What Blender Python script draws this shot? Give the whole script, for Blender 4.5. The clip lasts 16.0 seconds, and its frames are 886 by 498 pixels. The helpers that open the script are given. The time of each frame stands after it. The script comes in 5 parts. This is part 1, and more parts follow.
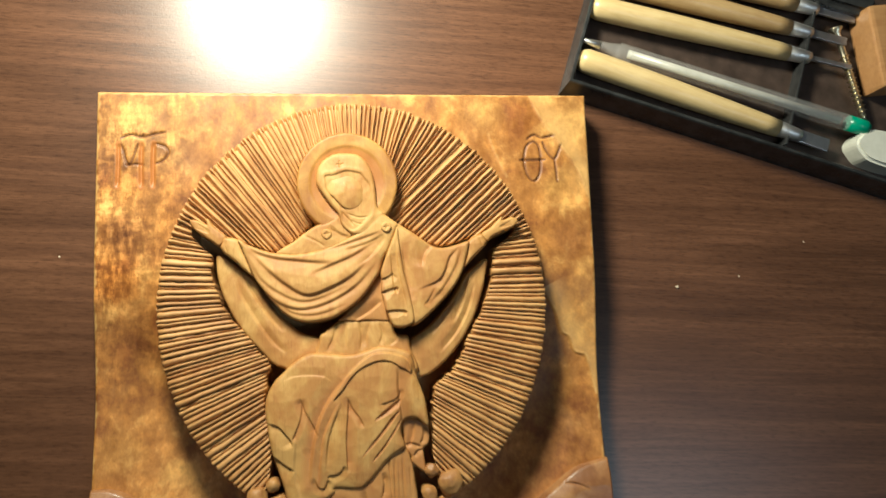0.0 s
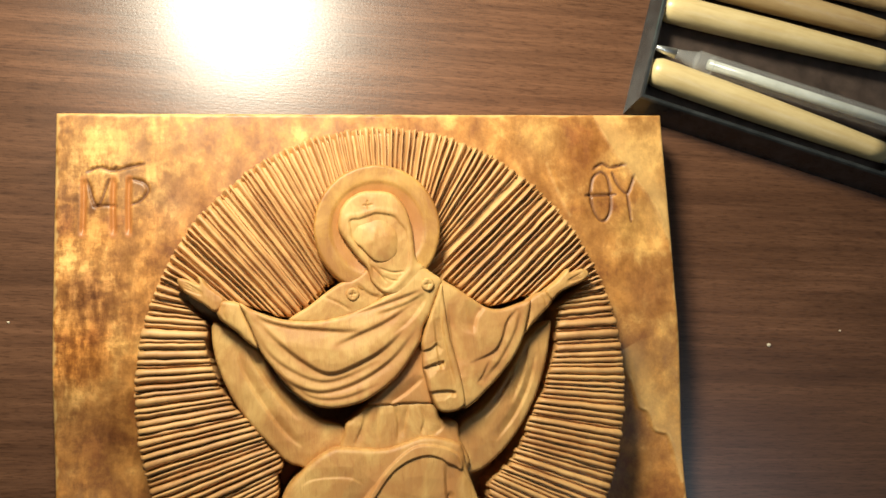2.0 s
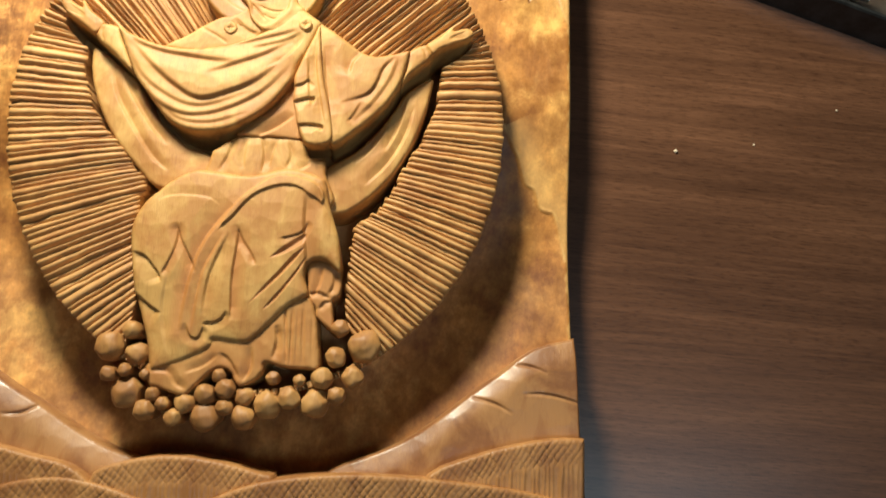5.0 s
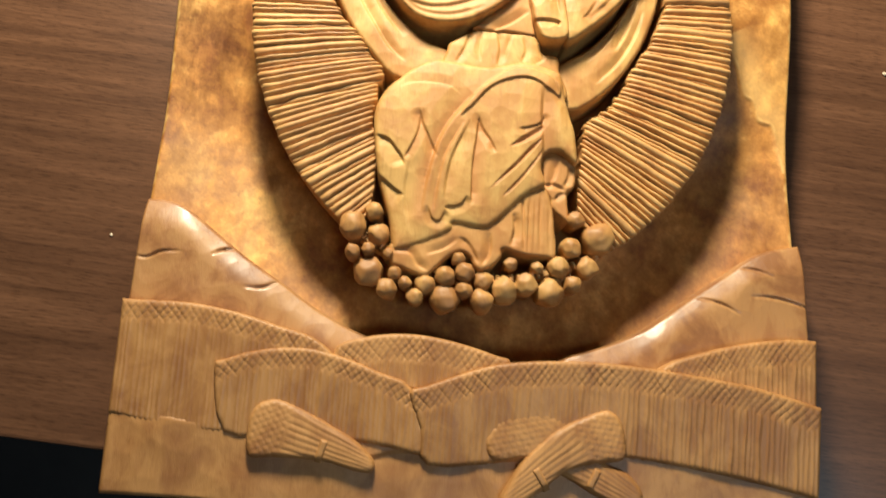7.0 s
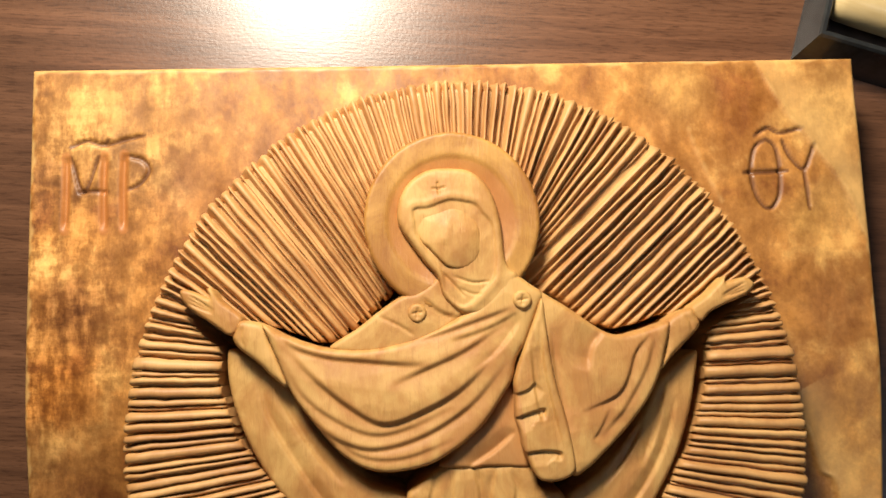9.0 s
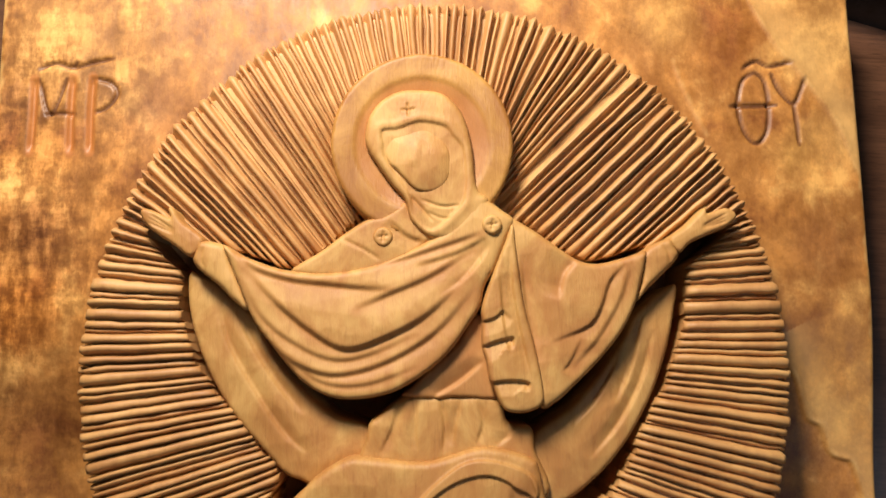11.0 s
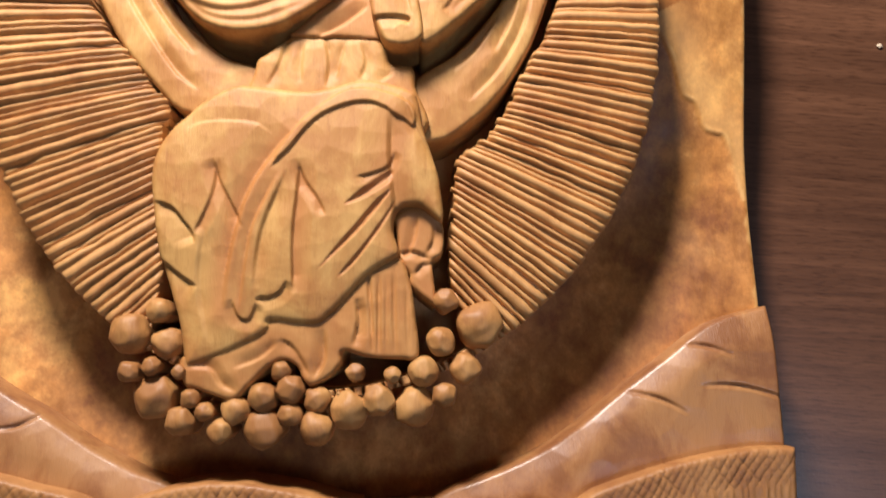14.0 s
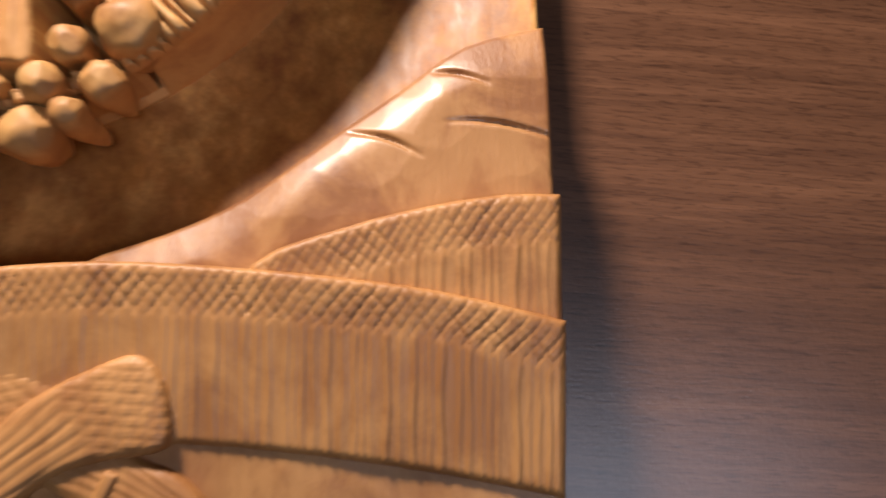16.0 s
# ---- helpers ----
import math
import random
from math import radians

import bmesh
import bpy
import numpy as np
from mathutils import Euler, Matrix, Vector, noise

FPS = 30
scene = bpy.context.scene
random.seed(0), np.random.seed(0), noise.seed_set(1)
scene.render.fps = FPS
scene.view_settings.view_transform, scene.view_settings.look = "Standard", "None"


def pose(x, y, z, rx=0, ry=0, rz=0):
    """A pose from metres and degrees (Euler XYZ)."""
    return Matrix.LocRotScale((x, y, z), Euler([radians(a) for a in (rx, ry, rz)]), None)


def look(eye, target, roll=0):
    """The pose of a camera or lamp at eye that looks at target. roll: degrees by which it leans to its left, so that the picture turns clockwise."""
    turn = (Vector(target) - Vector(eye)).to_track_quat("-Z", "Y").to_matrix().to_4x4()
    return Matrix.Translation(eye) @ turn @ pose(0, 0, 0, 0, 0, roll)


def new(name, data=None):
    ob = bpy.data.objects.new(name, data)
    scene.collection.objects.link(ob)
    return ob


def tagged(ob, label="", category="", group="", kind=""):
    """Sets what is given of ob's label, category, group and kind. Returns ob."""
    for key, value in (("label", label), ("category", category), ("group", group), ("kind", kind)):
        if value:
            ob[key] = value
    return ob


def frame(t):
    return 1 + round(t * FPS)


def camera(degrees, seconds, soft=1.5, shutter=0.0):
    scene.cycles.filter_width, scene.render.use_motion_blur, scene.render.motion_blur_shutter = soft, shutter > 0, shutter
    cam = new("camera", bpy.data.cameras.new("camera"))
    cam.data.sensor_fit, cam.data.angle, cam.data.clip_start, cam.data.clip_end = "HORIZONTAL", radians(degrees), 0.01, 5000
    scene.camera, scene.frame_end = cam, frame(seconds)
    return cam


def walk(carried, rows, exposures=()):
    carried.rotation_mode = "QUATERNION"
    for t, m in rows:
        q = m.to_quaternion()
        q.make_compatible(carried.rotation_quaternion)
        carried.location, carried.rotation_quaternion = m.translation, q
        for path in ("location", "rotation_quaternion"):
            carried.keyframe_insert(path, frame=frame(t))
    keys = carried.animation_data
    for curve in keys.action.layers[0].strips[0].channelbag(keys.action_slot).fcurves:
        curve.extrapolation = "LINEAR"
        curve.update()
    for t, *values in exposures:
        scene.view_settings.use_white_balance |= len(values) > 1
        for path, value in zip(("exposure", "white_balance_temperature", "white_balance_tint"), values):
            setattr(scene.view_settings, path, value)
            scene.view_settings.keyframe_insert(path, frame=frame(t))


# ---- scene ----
cam = camera(60.0, 16.0, shutter=0.3)
PATH = [
    (0, (-0.001, 0.031, 0.376), (0.237, 0.298, -1.591), 40.1),
    (0.5, (-0.014, 0.035, 0.336), (0.243, 0.403, -1.613), 32.8),
    (1, (-0.023, 0.053, 0.316), (0.247, 0.329, -1.647), 42.2),
    (1.5, (-0.023, 0.057, 0.31), (0.264, 0.343, -1.648), 43.0),
    (2, (-0.021, 0.064, 0.305), (0.284, 0.327, -1.654), 47.1),
    (2.5, (-0.007, 0.064, 0.304), (0.253, 0.326, -1.662), 42.8),
    (3, (0.011, 0.057, 0.305), (0.261, 0.364, -1.656), 36.1),
    (3.5, (0.029, 0.045, 0.302), (0.273, 0.337, -1.662), 35.4),
    (4, (0.04, 0.016, 0.299), (0.245, 0.33, -1.666), 29.1),
    (4.2, (0.045, 0.005, 0.298), (0.244, 0.336, -1.664), 28.4),
    (6.3, (0.03, -0.1, 0.286), (0.127, 0.345, -1.661), 16.2),
    (6.5, (0.012, -0.101, 0.285), (0.102, 0.347, -1.662), 15.6),
    (7, (-0.025, -0.085, 0.282), (0.074, 0.312, -1.676), 18.4),
    (7.5, (-0.036, -0.019, 0.281), (0.109, 0.275, -1.692), 27.6),
    (8, (-0.014, 0.039, 0.258), (0.146, 0.356, -1.71), 23.5),
    (8.2, (-0.013, 0.058, 0.25), (0.135, 0.345, -1.723), 24.3),
    (10.3, (-0.007, 0.085, 0.215), (0.018, 0.298, -1.774), 6.1),
    (10.5, (-0.004, 0.078, 0.215), (0.032, 0.29, -1.773), 9.2),
    (11, (0.0, 0.057, 0.219), (0.031, 0.325, -1.763), 6.0),
    (11.5, (-0.001, 0.038, 0.221), (0.05, 0.326, -1.758), 9.5),
    (12, (0.0, 0.021, 0.223), (0.061, 0.302, -1.756), 11.9),
    (12.5, (0.012, 0.005, 0.223), (0.049, 0.276, -1.758), 7.8),
    (13, (0.013, -0.003, 0.22), (0.08, 0.262, -1.761), 14.9),
    (13.5, (0.018, -0.016, 0.219), (0.07, 0.235, -1.765), 12.4),
    (14, (0.025, -0.035, 0.216), (0.095, 0.258, -1.761), 13.7),
    (14.5, (0.031, -0.06, 0.204), (0.104, 0.168, -1.781), 19.0),
    (15, (0.042, -0.079, 0.201), (0.098, 0.159, -1.784), 13.6),
    (15.5, (0.059, -0.082, 0.194), (0.124, 0.105, -1.796), 20.3),
    (16, (0.089, -0.083, 0.16), (0.196, 0.189, -1.819), 21.8),
]
EXPOSURE = [(0.0, -0.03, 5650, 1), (1.2, -0.16, 5650, 1), (3.2, -0.16, 5650, 2), (4.2, -0.05, 5750, 3), (6.5, 0.80, 6050, 1), (7.5, 0.45, 6000, 7), (8.2, 0.02, 5900, 12), (10.4, -0.44, 5900, 11), (11.0, -0.36, 5900, 16), (11.5, -0.22, 5900, 19), (14.0, 0.35, 5750, 22), (15.2, 0.58, 6000, 23), (16.0, 0.84, 6120, 24)]
walk(cam, [(t, look(eye, target, roll)) for t, eye, target, roll in PATH], EXPOSURE)


# ---- world, lamps, exposure ----
world = bpy.data.worlds.new("room_air")
scene.world = world
world.use_nodes = True
world.node_tree.nodes["Background"].inputs[0].default_value = (0.55, 0.6, 0.7, 1)
world.node_tree.nodes["Background"].inputs[1].default_value = 0.01

LAMP_AT = Vector((-0.074, 0.322, 0.245))
LAMP_TO = Vector((0.05, 0.13, 0.0))
desk_light = bpy.data.lights.new("desk_lamp_light", "AREA")
desk_light.shape, desk_light.size = "DISK", 0.095
desk_light.energy, desk_light.color = 3.2, (1.0, 0.85, 0.62)
lamp_ob = new("desk_lamp_light", desk_light)
lamp_ob.matrix_world = look(LAMP_AT, LAMP_TO)

CEILING_LAMP_AT = Vector((0.60, -0.46, 1.70))
top_light = bpy.data.lights.new("ceiling_lamp_light", "AREA")
top_light.shape, top_light.size, top_light.size_y = "RECTANGLE", 0.95, 0.26
top_light.energy, top_light.color = 4.3, (0.87, 0.94, 1.0)
top_ob = new("ceiling_lamp_light", top_light)
top_ob.matrix_world = look(CEILING_LAMP_AT - Vector((0, 0, 0.004)), CEILING_LAMP_AT - Vector((0, 0, 1)))


# ---- materials ----
def material(name, rough=0.5, metal=0.0, coat=0.0, spec=0.5):
    m = bpy.data.materials.new(name)
    m.use_nodes = True
    b = m.node_tree.nodes["Principled BSDF"]
    b.inputs["Roughness"].default_value = rough
    b.inputs["Metallic"].default_value = metal
    b.inputs["Coat Weight"].default_value = coat
    b.inputs["Coat Roughness"].default_value = 0.22
    b.inputs["Specular IOR Level"].default_value = spec
    return m, m.node_tree, b


def node(tree, kind, **values):
    n = tree.nodes.new(kind)
    for key, value in values.items():
        n.inputs[key.replace("_", " ")].default_value = value
    return n


def ramp(tree, source, stops):
    r = tree.nodes.new("ShaderNodeValToRGB")
    while len(r.color_ramp.elements) < len(stops):
        r.color_ramp.elements.new(0.5)
    for e, (at, colour) in zip(r.color_ramp.elements, stops):
        e.position, e.color = at, (*colour, 1)
    tree.links.new(source, r.inputs[0])
    return r.outputs[0]


def coords(tree, scale, turn=0.0):
    t = tree.nodes.new("ShaderNodeTexCoord")
    m = tree.nodes.new("ShaderNodeMapping")
    m.inputs["Scale"].default_value = scale
    m.inputs["Rotation"].default_value = (0, 0, radians(turn))
    tree.links.new(t.outputs["Object"], m.inputs[0])
    return m.outputs[0]


def noise_tex(tree, vector, scale, detail=4.0, rough=0.6, distortion=0.0):
    n = node(tree, "ShaderNodeTexNoise", Scale=scale, Detail=detail, Roughness=rough, Distortion=distortion)
    tree.links.new(vector, n.inputs["Vector"])
    return n.outputs["Fac"]


def mix(tree, factor, a, b, blend="MIX"):
    m = tree.nodes.new("ShaderNodeMix")
    m.data_type, m.blend_type = "RGBA", blend
    for value, slot in ((factor, 0), (a, 6), (b, 7)):
        if isinstance(value, (int, float)):
            m.inputs[slot].default_value = value
        elif isinstance(value, tuple):
            m.inputs[slot].default_value = (*value, 1)
        else:
            tree.links.new(value, m.inputs[slot])
    return m.outputs[2]


def bump(tree, b, height, strength, distance):
    n = node(tree, "ShaderNodeBump", Strength=strength, Distance=distance)
    tree.links.new(height, n.inputs["Height"])
    tree.links.new(n.outputs[0], b.inputs["Normal"])


def carved_wood(name, pale, mid, deep, rough, coat=0.2, grain=1.0, vary=0.0, red_tone=None):
    """Oiled lime wood: long grain up the panel, blotchy stain, small pores."""
    m, t, b = material(name, rough, 0, coat)
    long = noise_tex(t, coords(t, (420, 34, 60)), 1.0, 5, 0.65, 0.3)
    blot = noise_tex(t, coords(t, (1, 0.7, 1)), 70.0, 6, 0.66, 0.5)
    fine = noise_tex(t, coords(t, (2600, 420, 900)), 1.0, 3, 0.6)
    c = ramp(t, blot, ((0.40, deep), (0.50, mid), (0.59, pale)))
    c = mix(t, 0.26 * grain, c, ramp(t, long, ((0.36, deep), (0.62, pale))))
    c = mix(t, 0.16, c, ramp(t, fine, ((0.35, deep), (0.6, pale))), "MULTIPLY")
    fleck = noise_tex(t, coords(t, (900, 120, 300)), 1.0, 3, 0.6, 0.4)
    c = mix(t, 0.5 * grain, c, ramp(t, fleck, ((0.32, (0.66, 0.56, 0.46)), (0.42, (1, 1, 1)))), "MULTIPLY")
    if vary:
        info = t.nodes.new("ShaderNodeObjectInfo")
        c = mix(t, vary, c, ramp(t, info.outputs["Random"], ((0.0, deep), (1.0, pale))))
    if red_tone:
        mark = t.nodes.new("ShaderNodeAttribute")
        mark.attribute_name = "tone"
        c = mix(t, mark.outputs["Fac"], c, red_tone)
    t.links.new(c, b.inputs["Base Color"])
    rr = node(t, "ShaderNodeMapRange", To_Min=rough - 0.08, To_Max=rough + 0.12)
    t.links.new(blot, rr.inputs[0])
    t.links.new(rr.outputs[0], b.inputs["Roughness"])
    bump(t, b, mix(t, 0.5, long, fine), 0.32, 0.0006)
    return m


FIGURE_WOOD = carved_wood("figure_wood", (0.62, 0.384, 0.124), (0.53, 0.294, 0.086), (0.44, 0.208, 0.056), 0.55, coat=0.0, grain=0.65, red_tone=(0.43, 0.180, 0.052))
HALO_WOOD = carved_wood("halo_wood", (0.56, 0.31, 0.072), (0.46, 0.235, 0.048), (0.35, 0.150, 0.030), 0.5, coat=0.0, grain=0.6, red_tone=(0.40, 0.155, 0.035))
RAY_WOOD = carved_wood("ray_wood", (0.66, 0.396, 0.148), (0.56, 0.310, 0.106), (0.40, 0.190, 0.061), 0.5, coat=0.0, grain=0.6, vary=0.35)
HILL_WOOD = carved_wood("hill_wood", (0.50, 0.262, 0.090), (0.42, 0.208, 0.068), (0.32, 0.143, 0.046), 0.52, coat=0.05, grain=0.6)
SLOPE_WOOD = carved_wood("slope_wood", (0.44, 0.23, 0.085), (0.36, 0.17, 0.060), (0.26, 0.11, 0.040), 0.46, coat=0.32, grain=0.35)
BALL_WOOD = carved_wood("ball_wood", (0.54, 0.31, 0.105), (0.46, 0.24, 0.075), (0.34, 0.16, 0.05), 0.52, coat=0.0, grain=0.3)


def spot(tree, x, y, radius, wobble):
    """A patch of its own shape: 1 in its middle, 0 outside, with a ragged border."""
    t = tree.nodes.new("ShaderNodeTexCoord")
    d = tree.nodes.new("ShaderNodeVectorMath")
    d.operation = "DISTANCE"
    tree.links.new(t.outputs["Object"], d.inputs[0])
    d.inputs[1].default_value = (x * 0.001, y * 0.001, 0.02)
    far = tree.nodes.new("ShaderNodeMath")
    far.operation = "MULTIPLY_ADD"
    tree.links.new(wobble, far.inputs[0])
    far.inputs[1].default_value = radius * 0.0022
    tree.links.new(d.outputs["Value"], far.inputs[2])
    r = node(tree, "ShaderNodeMapRange", From_Min=radius * 0.0022, From_Max=radius * 0.0013)
    tree.links.new(far.outputs[0], r.inputs[0])
    return r.outputs[0]


def patina_wood():
    """The flat ground of the panel: amber stain rubbed through to pale gold, brown and grey stains, a redder, darker
    tone towards the foot, woven streaks and a dull sheen.
    """
    m, t, b = material("patina_wood", 0.4, 0, 0.0, 0.4)
    cloud = noise_tex(t, coords(t, (1.25, 1, 1)), 46.0, 7, 0.66, 0.12)
    ragged = noise_tex(t, coords(t, (1, 0.8, 1)), 44.0, 6, 0.68, 0.15)
    blot = noise_tex(t, coords(t, (1.0, 0.8, 1)), 120.0, 5, 0.72, 0.1)
    weft = noise_tex(t, coords(t, (360, 95, 90)), 1.0, 4, 0.65)
    warp = noise_tex(t, coords(t, (105, 300, 90)), 1.0, 4, 0.65)
    c = ramp(t, cloud, ((0.36, (0.25, 0.090, 0.020)), (0.46, (0.39, 0.170, 0.036)), (0.54, (0.46, 0.212, 0.052)), (0.63, (0.63, 0.345, 0.098))))
    # upper right: pale gold, with some of the lamp's sheen painted in
    for x, y, r, colour, share in ((-106, 92, 13, (0.20, 0.075, 0.020), 0.6), (-105, 44, 23, (0.20, 0.080, 0.021), 0.6), (-104, 66, 12, (0.44, 0.16, 0.022), 0.6), (-98, 138, 26, (0.46, 0.26, 0.08), 0.5),
                                   # the two broadest spots turn the board below the oval redder and darker
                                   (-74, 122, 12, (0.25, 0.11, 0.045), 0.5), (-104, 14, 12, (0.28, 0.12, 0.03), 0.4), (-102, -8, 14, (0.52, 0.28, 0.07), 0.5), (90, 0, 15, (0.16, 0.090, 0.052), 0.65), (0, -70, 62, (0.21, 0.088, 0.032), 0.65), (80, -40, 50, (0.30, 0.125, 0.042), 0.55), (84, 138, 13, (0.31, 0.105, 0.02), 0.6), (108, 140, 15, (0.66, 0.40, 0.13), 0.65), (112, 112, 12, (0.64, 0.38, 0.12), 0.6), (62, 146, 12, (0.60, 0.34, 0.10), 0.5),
                                   (104, 84, 12, (0.25, 0.095, 0.026), 0.6), (98, 108, 9, (0.60, 0.34, 0.09), 0.6), (103, 60, 9, (0.28, 0.115, 0.034), 0.55), (112, 40, 8, (0.64, 0.33, 0.08), 0.6), (107, 58, 10, (0.62, 0.32, 0.08), 0.6)):
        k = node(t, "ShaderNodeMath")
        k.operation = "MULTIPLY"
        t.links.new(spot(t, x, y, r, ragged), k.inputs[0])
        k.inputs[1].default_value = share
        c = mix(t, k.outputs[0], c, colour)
    c = mix(t, 0.52, c, ramp(t, blot, ((0.36, (0.42, 0.30, 0.22)), (0.50, (0.90, 0.86, 0.80)), (0.62, (1.5, 1.5, 1.4)))), "MULTIPLY")
    woven = mix(t, 0.34, mix(t, 0.48, weft, warp), blot)
    cloth = ramp(t, woven, ((0.42, (0.42, 0.33, 0.24)), (0.485, (0.72, 0.64, 0.54)), (0.52, (1.05, 1.02, 0.95)), (0.57, (1.5, 1.55, 1.7))))
    c = mix(t, spot(t, -140, 95, 85, ragged), c, cloth, "MULTIPLY")
    mark = t.nodes.new("ShaderNodeAttribute")
    mark.attribute_name = "tone"
    c = mix(t, mark.outputs["Fac"], c, (0.13, 0.050, 0.018))
    ochre = t.nodes.new("ShaderNodeAttribute")
    ochre.attribute_name = "ochre"
    c = mix(t, ochre.outputs["Fac"], c, (0.44, 0.165, 0.038))
    # pale wear and catch light, both as colour, on edges and crack lips
    paled = t.nodes.new("ShaderNodeAttribute")
    paled.attribute_name = "wear_glint"
    c = mix(t, paled.outputs["Fac"], c, (0.74, 0.47, 0.17))
    c = mix(t, 0.10, c, ramp(t, weft, ((0.36, (0.38, 0.26, 0.16)), (0.62, (1.25, 1.2, 1.1)))), "MULTIPLY")
    t.links.new(c, b.inputs["Base Color"])
    rr = node(t, "ShaderNodeMapRange", From_Min=0.3, From_Max=0.7, To_Min=0.34, To_Max=0.66)
    t.links.new(mix(t, 0.5, weft, blot), rr.inputs[0])
    t.links.new(rr.outputs[0], b.inputs["Roughness"])
    bump(t, b, mix(t, 0.5, weft, blot), 0.26, 0.0007)
    return m


PATINA = patina_wood()


def laminate():
    """Dark walnut laminate: wide bands, long wavy streaks, short dark pores and a pebbled press texture."""
    m, t, b = material("walnut_laminate", 0.32, 0, 0.0, 0.6)
    band = noise_tex(t, coords(t, (2.2, 24, 10)), 1.0, 4, 0.55, 2.2)
    wide = noise_tex(t, coords(t, (4, 70, 10)), 1.0, 5, 0.6, 1.6)
    streak = noise_tex(t, coords(t, (16, 420, 20)), 1.0, 6, 0.7, 0.8)
    pore = noise_tex(t, coords(t, (190, 1700, 90)), 1.0, 2, 0.5, 0.3)
    dash = noise_tex(t, coords(t, (105, 1250, 60)), 1.0, 3, 0.6, 0.5)
    c = ramp(t, wide, ((0.30, (0.080, 0.0360, 0.019)), (0.50, (0.118, 0.0535, 0.028)), (0.72, (0.172, 0.080, 0.041))))
    c = mix(t, 0.40, c, ramp(t, streak, ((0.36, (0.068, 0.031, 0.018)), (0.50, (0.120, 0.056, 0.029)), (0.64, (0.196, 0.094, 0.050)))))
    c = mix(t, 0.55, c, ramp(t, band, ((0.36, (0.70, 0.68, 0.66)), (0.52, (1.0, 1.0, 1.0)), (0.66, (1.25, 1.26, 1.27)))), "MULTIPLY")
    c = mix(t, 0.50, c, ramp(t, pore, ((0.36, (0.42, 0.38, 0.36)), (0.46, (1, 1, 1)))), "MULTIPLY")
    c = mix(t, 0.38, c, ramp(t, dash, ((0.34, (0.34, 0.30, 0.28)), (0.43, (1, 1, 1)))), "MULTIPLY")
    t.links.new(c, b.inputs["Base Color"])
    pebble = noise_tex(t, coords(t, (1, 1, 1)), 900.0, 2, 0.5)
    bump(t, b, mix(t, 0.4, pebble, pore), 0.11, 0.0005)
    return m


TABLE_TOP = laminate()


def plain(name, a, c, rough, metal=0.0, scale=120.0, coat=0.0, relief_=0.05):
    m, t, b = material(name, rough, metal, coat)
    n = noise_tex(t, coords(t, (1, 1, 1)), scale, 5, 0.6)
    t.links.new(ramp(t, n, ((0.35, a), (0.65, c))), b.inputs["Base Color"])
    bump(t, b, n, relief_, 0.0004)
    return m


BLACK_PLASTIC = plain("black_plastic", (0.020, 0.021, 0.022), (0.042, 0.044, 0.045), 0.27)
TRAY_LINING = plain("tray_lining", (0.042, 0.029, 0.023), (0.080, 0.055, 0.043), 0.42)
CHROME = plain("chrome", (0.74, 0.74, 0.74), (0.86, 0.86, 0.85), 0.46, 1.0)
STEEL = plain("grey_steel", (0.42, 0.42, 0.43), (0.55, 0.55, 0.56), 0.45, 1.0)
BRASS = plain("zinc_brass", (0.60, 0.54, 0.38), (0.72, 0.67, 0.50), 0.3, 1.0)
CREAM = plain("cream_plastic", (0.66, 0.67, 0.58), (0.76, 0.77, 0.68), 0.42)
GREEN = plain("green_plastic", (0.01, 0.22, 0.13), (0.02, 0.30, 0.18), 0.25)
MINT = plain("mint_plastic", (0.36, 0.62, 0.50), (0.44, 0.70, 0.58), 0.35)
WALL_PAINT = plain("wall_paint", (0.50, 0.47, 0.42), (0.56, 0.53, 0.48), 0.8, 0, 3.0)
FLOOR_DARK = plain("dark_floor", (0.012, 0.012, 0.014), (0.022, 0.021, 0.022), 0.6, 0, 9.0)
LAMP_METAL = plain("lamp_metal", (0.05, 0.05, 0.05), (0.07, 0.07, 0.07), 0.4)
CRUMB = plain("pale_wood_crumb", (0.62, 0.50, 0.34), (0.76, 0.66, 0.50), 0.8)


def handle_wood(name, pale, deep):
    m, t, b = material(name, 0.42, 0, 0.25)
    n = noise_tex(t, coords(t, (60, 420, 420)), 1.0, 4, 0.6, 0.5)
    g = noise_tex(t, coords(t, (1, 1, 1)), 50.0, 4)
    c = mix(t, 0.5, ramp(t, n, ((0.35, deep), (0.6, pale))), ramp(t, g, ((0.3, deep), (0.7, pale))))
    t.links.new(c, b.inputs["Base Color"])
    bump(t, b, n, 0.08, 0.0004)
    return m


PALE_HANDLE = handle_wood("pale_handle_wood", (0.70, 0.545, 0.275), (0.56, 0.405, 0.175))
BROWN_HANDLE = handle_wood("brown_handle_wood", (0.52, 0.37, 0.175), (0.38, 0.24, 0.10))
ORANGE_WOOD = handle_wood("orange_block_wood", (0.52, 0.29, 0.12), (0.40, 0.20, 0.075))


def glassy(name, colour, rough):
    """Thin clear plastic: mostly see-through, with a bright gloss."""
    m, t, b = material(name, rough)
    b.inputs["Base Color"].default_value = (*colour, 1)
    b.inputs["Alpha"].default_value = 0.13
    b.inputs["IOR"].default_value = 1.5
    return m


CLEAR = glassy("clear_plastic", (0.86, 0.86, 0.84), 0.10)
REFILL_PLASTIC = plain("refill_plastic", (0.44, 0.44, 0.38), (0.56, 0.56, 0.50), 0.25)


